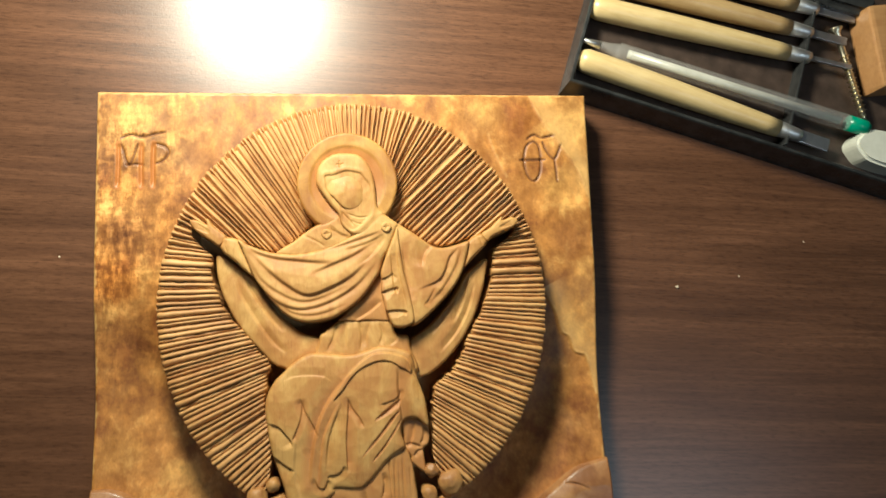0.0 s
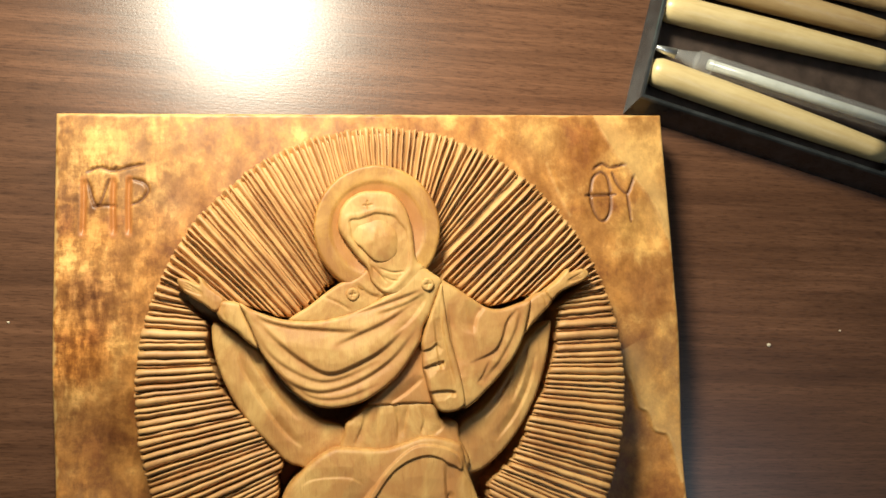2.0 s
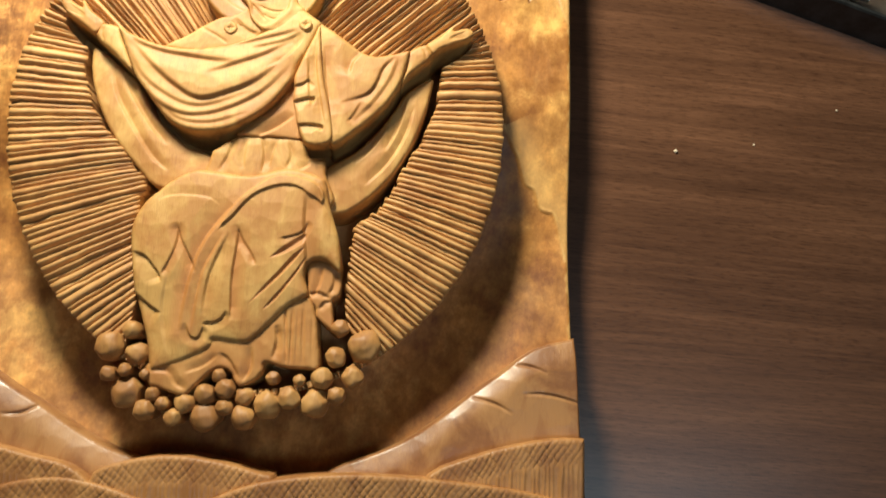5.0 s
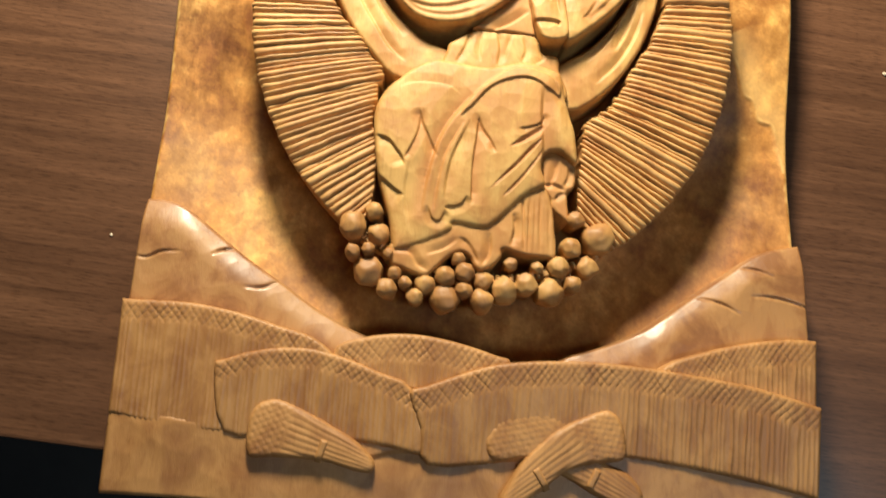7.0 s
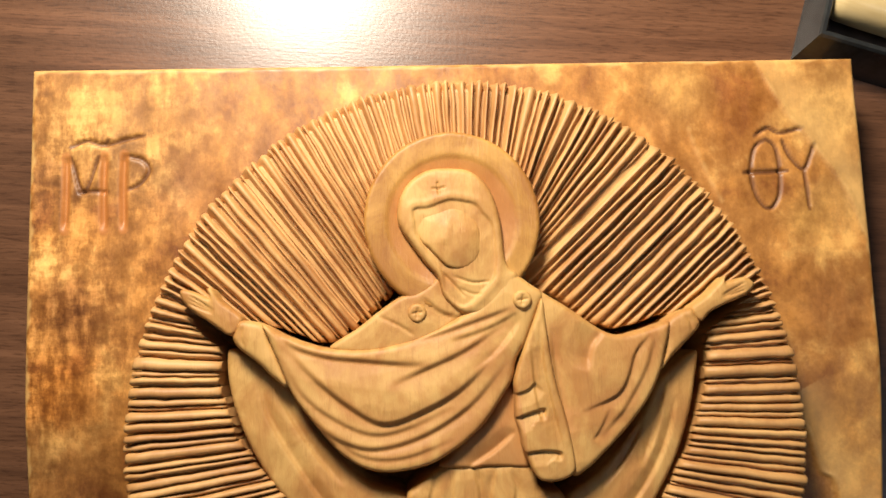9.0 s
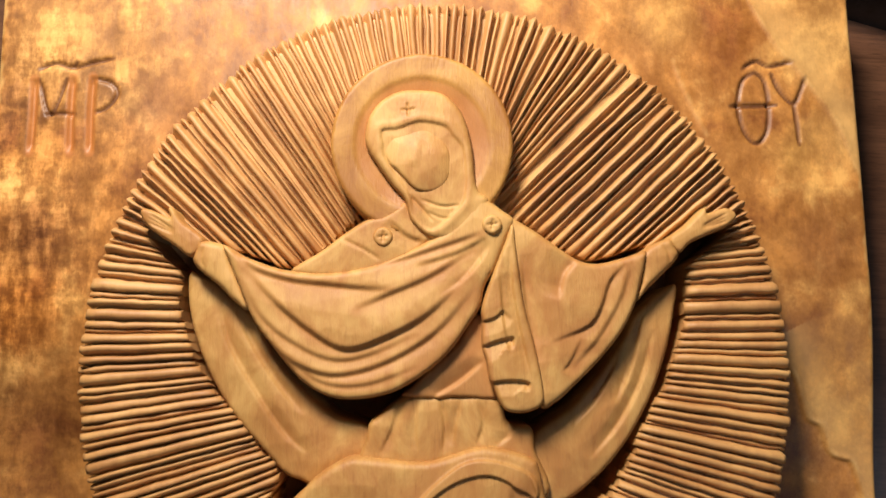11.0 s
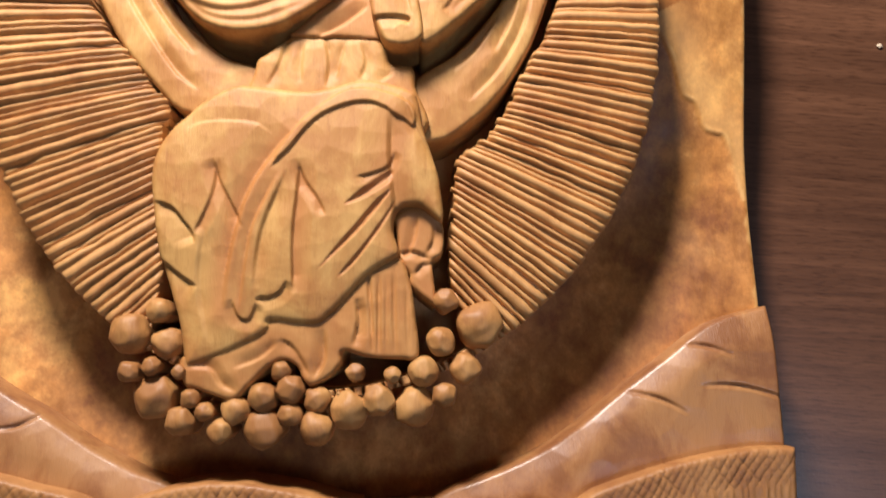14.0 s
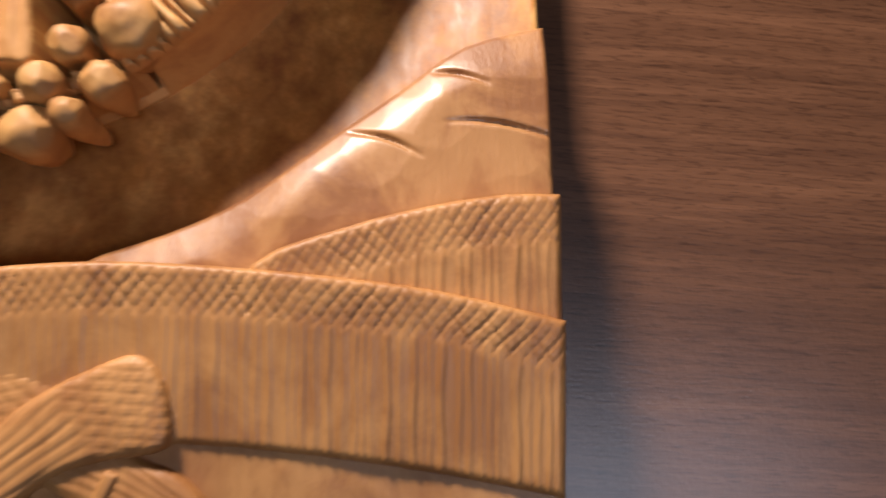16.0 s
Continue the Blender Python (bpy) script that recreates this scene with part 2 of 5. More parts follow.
# ---- building helpers ----
def link_mesh(name, verts, faces, mat, parent=None, smooth=True, label=""):
    me = bpy.data.meshes.new(name)
    me.from_pydata([tuple(v) for v in verts], [], [tuple(int(i) for i in f) for f in faces])
    me.materials.append(mat)
    if smooth:
        me.polygons.foreach_set("use_smooth", [True] * len(me.polygons))
    me.update()
    ob = new(name, me)
    ob.parent = parent
    return tagged(ob, label)


def part(name, bm, mat, parent=None, label="", smooth=False):
    me = bpy.data.meshes.new(name)
    bm.to_mesh(me)
    bm.free()
    me.materials.append(mat)
    if smooth:
        me.polygons.foreach_set("use_smooth", [True] * len(me.polygons))
    ob = new(name, me)
    ob.parent = parent
    return tagged(ob, label)


def box(x0, x1, y0, y1, z0, z1, edge=0.0, m=None):
    bm = bmesh.new()
    bmesh.ops.create_cube(bm, size=1)
    bmesh.ops.transform(bm, verts=bm.verts, matrix=Matrix.Translation(((x0 + x1) / 2, (y0 + y1) / 2, (z0 + z1) / 2)) @ Matrix.Diagonal((x1 - x0, y1 - y0, z1 - z0, 1)))
    if edge:
        bmesh.ops.bevel(bm, geom=bm.edges[:], offset=edge, segments=2, affect="EDGES", profile=0.6)
    if m is not None:
        bmesh.ops.transform(bm, verts=bm.verts, matrix=m)
    return bm


def lathe(profile, m=None, sides=24):
    """A turned body along x from rows (x, radius)."""
    bm = bmesh.new()
    rings = [[bm.verts.new((x, r * math.cos(a), r * math.sin(a))) for a in (2 * math.pi * k / sides for k in range(sides))] for x, r in profile]
    for a, b in zip(rings, rings[1:]):
        for k in range(sides):
            bm.faces.new((a[k], a[(k + 1) % sides], b[(k + 1) % sides], b[k]))
    bm.faces.new(rings[0][::-1])
    bm.faces.new(rings[-1])
    bmesh.ops.recalc_face_normals(bm, faces=bm.faces[:])
    if m is not None:
        bmesh.ops.transform(bm, verts=bm.verts, matrix=m)
    return bm


def spline(points, n=7, closed=True):
    p = np.array(points, float)
    if closed:
        a, b, c, d = np.roll(p, 1, 0), p, np.roll(p, -1, 0), np.roll(p, -2, 0)
    else:
        q = np.vstack((2 * p[0] - p[1], p, 2 * p[-1] - p[-2]))
        a, b, c, d = q[:-3], q[1:-2], q[2:-1], q[3:]
    out = []
    for u in np.arange(n) / n:
        out.append(0.5 * (2 * b + (c - a) * u + (2 * a - 5 * b + 4 * c - d) * u * u + (3 * b - a - 3 * c + d) * u ** 3))
    s = np.stack(out, 1).reshape(-1, 2)
    return s if closed else np.vstack((s, p[-1]))


def nearest(P, line, closed):
    """Distance from points to a polyline, the nearest points, the place along it (0 to 1) and the side."""
    a = line
    b = np.roll(line, -1, 0) if closed else line[1:]
    a = a if closed else line[:-1]
    best = np.full(len(P), 1e9)
    where, along, side = np.zeros_like(P), np.zeros(len(P)), np.zeros(len(P))
    for k in range(len(a)):
        d = b[k] - a[k]
        w = P - a[k]
        u = np.clip((w @ d) / max(d @ d, 1e-9), 0, 1)
        q = a[k] + u[:, None] * d
        r = np.hypot(*(P - q).T)
        hit = r < best
        best[hit], where[hit] = r[hit], q[hit]
        along[hit] = (k + u[hit]) / len(a)
        side[hit] = np.sign(d[0] * w[hit, 1] - d[1] * w[hit, 0])
    return best, where, along, side


def inside(P, poly):
    x, y = P[:, 0], P[:, 1]
    odd = np.zeros(len(P), bool)
    for (x0, y0), (x1, y1) in zip(poly, np.roll(poly, -1, 0)):
        if y0 != y1:
            odd ^= ((y0 > y) != (y1 > y)) & (x < (x1 - x0) * (y - y0) / (y1 - y0) + x0)
    return odd


def ease(x, a, b):
    u = np.clip((x - a) / (b - a), 0, 1)
    return u * u * (3 - 2 * u)


TOWARDS = {"u": (0, 1), "d": (0, -1), "l": (-1, 0), "r": (1, 0)}


def cut(P, points, width, depth, soft="", taper=0.25):
    """A carved line, depth below (minus: above) the surface: a plain groove, or a step whose soft side (up, down, left, right) is a long slope."""
    line = spline(points, 6, False)
    lo, hi = line.min(0) - 9 * width, line.max(0) + 9 * width
    z = np.zeros(len(P))
    k = np.where((P > lo).all(1) & (P < hi).all(1))[0]
    if len(k) == 0:
        return z
    r, _, u, s = nearest(P[k], line, False)
    w = np.full(len(k), width)
    if soft:
        d, t = line[-1] - line[0], TOWARDS[soft]
        way = np.sign(d[0] * t[1] - d[1] * t[0])
        w = np.where(s * way > 0, 4.0 * width, 0.8 * width)
    ends = np.clip(np.minimum(u, 1 - u) / max(taper, 1e-3), 0, 1) ** 0.8 if taper else 1.0
    z[k] = -depth * ends * (np.clip(1 - r / (1.7 * w), 0, 1) ** 1.2 if soft else np.exp(-(r / w) ** 2))
    return z


def pit(P, poly, steep, most, bend=4):
    """A wedge cut with a flat chisel: sharp borders, sides that fall steeply to at most the given depth."""
    line = spline(poly, bend)
    z = np.zeros(len(P))
    k = np.where((P > line.min(0)).all(1) & (P < line.max(0)).all(1))[0]
    if len(k):
        r, _, _, _ = nearest(P[k], line, True)
        z[k] = np.where(inside(P[k], line), -np.minimum(steep * r, most), 0)
    return z


def terrace(P, line, soft, height, reach):
    """A fold whose cloth lies over the cloth beside it: a sharp step along the line that fades out over its reach on the soft side."""
    line = spline(line, 6, False)
    r, _, u, s = nearest(P, line, False)
    d, t = line[-1] - line[0], TOWARDS[soft]
    way = np.sign(d[0] * t[1] - d[1] * t[0])
    ends = np.clip(np.minimum(u, 1 - u) / 0.15, 0, 1)
    return np.where(s * way > 0, -height * ends * np.clip(1 - r / reach, 0, 1) * ease(r, 0, 0.75), 0)


def relief(outline, base, top, step=0.45):
    """A carved layer in millimetres: a fine sheet over the outline, raised by top(P, d), with sides down to base. d: distance in from the edge."""
    lo, hi = outline.min(0) - 2 * step, outline.max(0) + 2 * step
    nx, ny = int((hi[0] - lo[0]) / step) + 1, int((hi[1] - lo[1]) / step) + 1
    gx, gy = np.meshgrid(lo[0] + step * np.arange(nx), lo[1] + step * np.arange(ny))
    P = np.stack((gx.ravel(), gy.ravel()), 1)
    r, q, _, _ = nearest(P, outline, True)
    d = np.where(inside(P, outline), r, -r)
    keep = (d > -0.45 * step).reshape(ny, nx)
    quad = keep[:-1, :-1] & keep[1:, :-1] & keep[1:, 1:] & keep[:-1, 1:]
    idx = np.arange(nx * ny).reshape(ny, nx)
    F = np.stack((idx[:-1, :-1][quad], idx[:-1, 1:][quad], idx[1:, 1:][quad], idx[1:, :-1][quad]), 1)
    E = np.concatenate((F[:, (0, 1)], F[:, (1, 2)], F[:, (2, 3)], F[:, (3, 0)]))
    key = np.sort(E, 1) @ np.array([nx * ny, 1])
    _, first, count = np.unique(key, return_index=True, return_counts=True)
    rim = E[first[count == 1]]
    edge = np.unique(rim)
    near = edge[r[edge] < 1.3 * step]
    P[near] = q[near]
    d[near] = 0
    d = np.maximum(d, 0)
    used = np.unique(F)
    back = np.zeros(nx * ny, int)
    back[used] = np.arange(len(used))
    V = np.zeros((len(used), 3))
    V[:, :2], V[:, 2] = P[used], top(P[used], d[used])
    low = np.zeros(nx * ny, int)
    low[edge] = len(used) + np.arange(len(edge))
    foot = np.zeros((len(edge), 3))
    foot[:, :2], foot[:, 2] = P[edge], base
    walls = np.stack((back[rim[:, 1]], back[rim[:, 0]], low[rim[:, 0]], low[rim[:, 1]]), 1)
    return np.vstack((V, foot)) * 0.001, np.vstack((back[F], walls))


def rounded(d, radius, drop):
    """How far an edge rolls down: drop at the rim, none past the radius."""
    u = np.clip(d / radius, 0, 1)
    return -drop * (1 - np.sqrt(np.clip(1 - (1 - u) ** 2, 0, 1)))


def waves(P, scale, amount, seed=0.0):
    x, y = P[:, 0] / scale, P[:, 1] / scale
    return amount * (np.sin(1.7 * x + 0.9 * y + seed) + np.sin(-1.1 * x + 1.9 * y + 2.3 * seed) + np.sin(2.9 * x - 0.4 * y + 1.1 * seed)) / 3


def join(pieces):
    V, F, n = [], [], 0
    for v, f in pieces:
        V.append(v)
        F.append(f + n)
        n += len(v)
    return np.vstack(V), np.vstack(F)


def empty(name, at=(0, 0, 0), turn=0.0):
    e = new(name)
    e.empty_display_size = 0.02
    e.matrix_world = pose(*at, 0, 0, turn)
    return e


# ---- table and room ----
TABLE_TURN = -3.8
EDGE_Y = -0.117
table = empty("table", (0, 0, -0.75), 0)
tagged(table, "dark walnut laminate table top with a matt pebbled finish", "table")
tm = pose(0, EDGE_Y, 0.75, 0, 0, TABLE_TURN)
top_ob_t = part("tabletop", box(-0.75, 0.75, 0, 0.80, -0.028, 0, 0.0012), TABLE_TOP, table)
top_ob_t.matrix_local = tm
for lx in (-0.70, 0.70):
    for ly in (0.05, 0.75):
        leg = part("leg", box(lx - 0.025, lx + 0.025, ly - 0.025, ly + 0.025, -0.75, -0.028, 0.002), BLACK_PLASTIC, table)
        leg.matrix_local = tm

floor = part("floor", box(-2.2, 2.2, -2.2, 2.2, -0.80, -0.75), FLOOR_DARK)
tagged(floor, "dark plain floor below the table", "floor", kind="structure")
ceiling = part("ceiling", box(-2.2, 2.2, -2.2, 2.2, 1.75, 1.80), WALL_PAINT)
tagged(ceiling, "plain pale painted ceiling", "ceiling", kind="structure")
for nm, dims in (("wall_north", (-2.2, 2.2, 2.2, 2.3)), ("wall_south", (-2.2, 2.2, -2.3, -2.2)), ("wall_east", (2.2, 2.3, -2.3, 2.3)), ("wall_west", (-2.3, -2.2, -2.3, 2.3))):
    tagged(part(nm, box(*dims, -0.80, 1.80), WALL_PAINT), "plain pale painted wall", "wall", kind="structure")


def ceiling_lamp():
    e = empty("ceiling_lamp", CEILING_LAMP_AT + Vector((0, 0, 0.05)))
    tagged(e, "long flat white ceiling lamp giving cool light", "ceiling lamp")
    part("housing", box(-0.50, 0.50, -0.155, 0.155, -0.045, -0.001, 0.006), WALL_PAINT, e)


def desk_lamp():
    e = empty("desk_lamp", (LAMP_AT.x, LAMP_AT.y + 0.16, 0))
    tagged(e, "dark metal desk lamp with a round shade, switched on", "desk lamp")
    inv = e.matrix_world.inverted()
    aim = inv @ look(LAMP_AT, LAMP_TO) @ pose(0, 0, 0, 0, 90, 0)
    shade = lathe([(-0.085, 0.018), (-0.08, 0.028), (-0.055, 0.040), (-0.02, 0.070), (0.006, 0.075), (0.006, 0.072), (-0.016, 0.067), (-0.018, 0.066)], aim, 40)
    part("shade", shade, LAMP_METAL, e, smooth=True)
    part("base", lathe([(0, 0.07), (0.010, 0.07), (0.014, 0.066)], pose(0, 0, 0, 0, -90, 0), 40), LAMP_METAL, e)
    head = inv @ (LAMP_AT + (LAMP_AT - LAMP_TO).normalized() * 0.07)
    a, b = Vector((0, 0, 0.012)), head
    part("arm", lathe([(0, 0.006), ((b - a).length, 0.006)], Matrix.Translation(a) @ (b - a).to_track_quat("X", "Z").to_matrix().to_4x4(), 16), LAMP_METAL, e)


desk_lamp()
ceiling_lamp()

# ---- the carved panel ----
panel = empty("carved_panel")
tagged(panel, "carved wooden relief panel with rayed oval, lying on the table", "wood carving")

EGG_X, EGG_Y, EGG_W, EGG_UP, EGG_DOWN = 1.1, 55.0, 86.9, 92.2, 98.5


def egg(scale=1.0, n=220):
    a = np.linspace(0, 2 * np.pi, n, endpoint=False)
    s = np.sin(a)
    return np.stack((EGG_X + scale * EGG_W * np.cos(a), EGG_Y + scale * np.where(s > 0, EGG_UP, EGG_DOWN) * s), 1)


BOARD = 20.0
PANEL_EDGE = np.array([(-115, -119.5), (-60, -120.6), (0, -120.9), (60, -120.2), (115, -119), (115.2, -60), (114.9, 20), (115, 155), (40, 155.2), (-50, 154.9), (-115, 155), (-114.8, 60), (-115.1, -40)], float) * (1.006, 1.0)
PANEL_EDGE[-1, 0] += 0.9
PANEL_EDGE[0, 0] += 1.1
PANEL_EDGE[10, 1] += 0.8
PANEL_EDGE[9, 1] += 0.6

MONOGRAM_LEFT = [([(-105.8, 131), (-105.6, 122), (-105.9, 110.5)], 1.0), ([(-104.6, 131), (-101, 121), (-97, 131)], 0.6), ([(-95.4, 131.5), (-95.6, 122), (-95.4, 110.5)], 1.0),
                 ([(-90.2, 131.5), (-90.4, 122), (-90.2, 110.5)], 1.0), ([(-90, 131), (-85.2, 129.6), (-83.6, 126.6), (-86, 123), (-90, 121.2)], 0.6), ([(-102.5, 121), (-98.5, 121.3), (-94.5, 121)], 0.4),
                 ([(-104.7, 133.6), (-100.4, 135.3), (-95.6, 134), (-90, 135.4), (-85, 136.6)], 0.7), ([(-95.6, 134), (-94.6, 135.6)], 0.5)]
MONOGRAM_RIGHT = [([(81, 122.1), (87, 122.0), (93.6, 122.3)], 0.7), ([(88.2, 131.6), (84.8, 129), (83.2, 122), (84.4, 115), (87.6, 111.6), (90.6, 115), (91.5, 122), (90.8, 129), (88.2, 131.6)], 0.55),
                  ([(92.8, 131.2), (95.0, 126), (98.4, 122.6), (100.8, 126.6), (102.2, 130.2)], 0.6), ([(98.4, 122.6), (98.9, 117), (99.2, 111.4)], 0.55),
                  ([(85, 132.6), (89, 134.7), (92.7, 133.3), (99.2, 134.7)], 0.7)]
SPLITS = [([(87, 154), (89.1, 149.8), (93, 142.5), (95.8, 137.7), (99.4, 133.4), (104.5, 125.7), (108.6, 119.4), (111.3, 113.9), (113.6, 104.6)], 0.7), ([(66, 135), (69, 126), (74, 114)], 0.4), ([(89.6, 60), (93.2, 53), (95.8, 48.7), (98.7, 39.4), (102.3, 36.7), (104.6, 30.3), (106.9, 28.5), (110, 27.3), (111.6, 21.7), (114.1, 9.2)], 1.0)]


# the ground that the figure fills: rays stop at its border
BODY = spline([(-59, 84), (-57, 83), (-46, 82), (-33, 78), (-20, 88), (-14, 95), (0, 110), (12, 95), (22, 89), (38, 79), (50, 82), (58, 83), (67, 87), (74, 88.4), (75, 86), (70, 82), (64.5, 78), (63, 64), (59.6, 55), (56.2, 47.5), (51.6, 39), (48.4, 31.8), (42, 22.2), (35, 16), (33.6, 4), (33, -12), (35, -20), (38, -26), (42, -36), (36, -52), (0, -60), (-36, -54),
               (-44, -38), (-40, -28), (-37.5, -18), (-37, -2), (-39, 12), (-38.6, 22), (-37, 29), (-42, 35), (-46.3, 41.5), (-54.2, 50), (-58.8, 58), (-62, 68), (-62, 77), (-66, 81), (-71.5, 87), (-70, 89.5), (-64, 86)], 4)


def scoops(P, size, amount, seed):
    """Shallow gouge marks side by side, with soft ridges between them."""
    dice = np.random.default_rng(seed)
    lo, hi = P.min(0) - size, P.max(0) + size
    at = lo + dice.random((int((hi - lo).prod() / size ** 2 * 1.1), 2)) * (hi - lo)
    best = np.full(len(P), 1e9)
    for a in at:
        best = np.minimum(best, ((P - a) ** 2) @ np.array((1.0, 1.5)))
    return amount * np.minimum(best / size ** 2, 1.2)


def board_top(P, d):
    z = BOARD + waves(P, 9, 0.16, 0.4) + rounded(d, 1.4, 1.3)
    r, _, _, _ = nearest(P, egg(1.0, 120), True)
    out = np.where(inside(P, egg(1.0, 120)), 0, r)
    z -= 14.5 * np.exp(-(out / 38) ** 2) * ease(-P[:, 1], -75, 0)
    r, _, _, _ = nearest(P, BODY, True)
    z = np.where((inside(P, BODY) | (r < 2)) & inside(P, egg(0.95, 120)), 6.0, z)
    for lines, w in ((MONOGRAM_LEFT, 1.0), (MONOGRAM_RIGHT, 1.0)):
        for pts, k in lines:
            z += cut(P, pts, 0.55 * k + 0.15, 0.6 + 0.45 * k, "", 0.1)
    for pts, k in SPLITS:
        z += terrace(P, pts, "l", 0.5 * k, 9.0) + cut(P, [(x + 0.3, y + 0.2) for x, y in pts], 0.55, -0.30 * k, "", 0.12)
    return z


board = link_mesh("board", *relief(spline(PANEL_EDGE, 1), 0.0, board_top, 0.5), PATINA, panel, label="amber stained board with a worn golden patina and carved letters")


def tone(ob, amount, name="tone"):
    """Keeps how much of a second colour (red-brown, ochre or pale) each point of a carving takes."""
    a = ob.data.attributes.new(name, "FLOAT", "POINT")
    co = np.zeros(3 * len(ob.data.vertices))
    ob.data.vertices.foreach_get("co", co)
    a.data.foreach_set("value", amount(co.reshape(-1, 3)[:, :2] * 1000))


def letter_stain(P):
    z = np.zeros(len(P))
    for pts, k in MONOGRAM_LEFT + MONOGRAM_RIGHT:
        z = np.maximum(z, ease(-nearest(P, spline(pts, 6, False), False)[0], -0.75, -0.30) if k < 0.9 else 0)
    return 0.85 * z


def stroke_stain(P):
    z = np.zeros(len(P))
    for pts, k in MONOGRAM_LEFT:
        if k > 0.9:
            z = np.maximum(z, ease(-nearest(P, spline(pts, 6, False), False)[0], -1.5, -0.9))
    return 0.8 * z


tone(board, letter_stain)
tone(board, stroke_stain, "ochre")


def wear_glint(P):
    """Pale wear and painted catch light along the edges of the board and the lips of its cracks."""
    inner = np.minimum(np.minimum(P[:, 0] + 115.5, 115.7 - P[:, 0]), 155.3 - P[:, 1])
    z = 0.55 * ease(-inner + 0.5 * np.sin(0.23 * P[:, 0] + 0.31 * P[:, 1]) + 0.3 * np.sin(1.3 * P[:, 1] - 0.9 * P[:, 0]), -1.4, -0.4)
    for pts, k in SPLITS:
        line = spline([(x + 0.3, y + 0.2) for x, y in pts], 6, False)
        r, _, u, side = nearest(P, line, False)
        # bright line of the lit lip, put into the colour
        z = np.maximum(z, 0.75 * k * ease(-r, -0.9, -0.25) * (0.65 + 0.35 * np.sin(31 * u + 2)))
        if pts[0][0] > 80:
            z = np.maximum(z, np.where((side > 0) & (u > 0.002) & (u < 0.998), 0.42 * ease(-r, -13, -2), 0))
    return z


tone(board, wear_glint, "wear_glint")


def glory_top(P, d):
    r, _, _, _ = nearest(P, BODY, True)
    ring = np.maximum(np.hypot(P[:, 0] + 2, P[:, 1] - 108.6) - 22.6, 0)
    return 28.4 + rounded(d, 1.5, 1.5) - np.where(inside(P, BODY) | (r < 1.6), 20.5, 3.2 * np.exp(-r / 16)) - 4.2 * np.exp(-ring / 4) * ease(-P[:, 1], -122, -104)


mandorla = link_mesh("mandorla", *relief(egg(0.985), 5.0, glory_top, 0.9), RAY_WOOD, panel, smooth=False, label="raised oval glory cut into radiating rays")


FAN_RIGHT = ((4.7, 0), (12, 1), (19.5, 6), (24, 22), (28, 36), (34, 42), (40, 43), (54, 43), (60, 49), (68, 60), (78, 76), (90, 90))
FAN_LEFT = ((4.7, 0), (12, 3), (19, 9), (24, 20), (28, 34), (33, 43), (44, 50), (54, 55), (64, 61), (76, 74), (90, 90))


def rim_hit(x, y, t):
    """Where a line from a point within the oval meets its rim."""
    lo, hi = 5.0, 200.0
    for _ in range(30):
        r = (lo + hi) / 2
        e = ((x + r * math.cos(t) - EGG_X) / EGG_W) ** 2 + ((y + r * math.sin(t) - EGG_Y) / (EGG_UP if y + r * math.sin(t) > EGG_Y else EGG_DOWN)) ** 2
        lo, hi = (r, hi) if e < 1 else (lo, r)
    return x + lo * math.cos(t), y + lo * math.sin(t)


def ray_lines():
    """The border lines between the rays: inner and outer end, unevenly spaced along the oval. Below they fan out, above they run nearly side by side."""
    starts, ends = [], []
    for a in np.radians(np.linspace(-90, 0, 361)):
        starts.append((EGG_X, 62 + 58 * math.sin(a)))
        ends.append(rim_hit(*starts[-1], a))
    for f in np.linspace(5.0, 175.0, 681):
        x, y = rim_hit(EGG_X, EGG_Y, math.radians(f))
        table, g, side = (FAN_RIGHT, f, 1) if f < 90 else (FAN_LEFT, 180 - f, -1)
        t = math.radians(np.interp(g, *zip(*table)))
        reach = min(abs(x - EGG_X) / max(math.cos(t), 1e-3), (y - 58) / max(math.sin(t), 1e-3))
        starts.append((x - side * reach * math.cos(t), y - reach * math.sin(t)))
        ends.append((x, y))
    for a in np.radians(np.linspace(180, 270, 361)):
        starts.append((EGG_X, 62 + 58 * math.sin(a)))
        ends.append(rim_hit(*starts[-1], a))
    starts = np.array(starts)
    ends = np.array(ends)
    s = np.concatenate(([0], np.cumsum(np.hypot(*np.diff(ends, axis=0).T))))
    n = 244
    at = (np.arange(n) + np.random.uniform(-0.36, 0.36, n)) / n * s[-1]
    out = []
    for u in at:
        o, e = np.array((np.interp(u, s, starts[:, 0]), np.interp(u, s, starts[:, 1]))), np.array((np.interp(u, s, ends[:, 0]), np.interp(u, s, ends[:, 1])))
        way = o + np.linspace(0, 1, 240)[:, None] * (e - o)
        last = np.where(inside(way, BODY))[0]
        first = (last[-1] + 1) / 239 if len(last) else 0.1
        out.append((way[int(min(first, 0.96) * 239)], e))
    return out


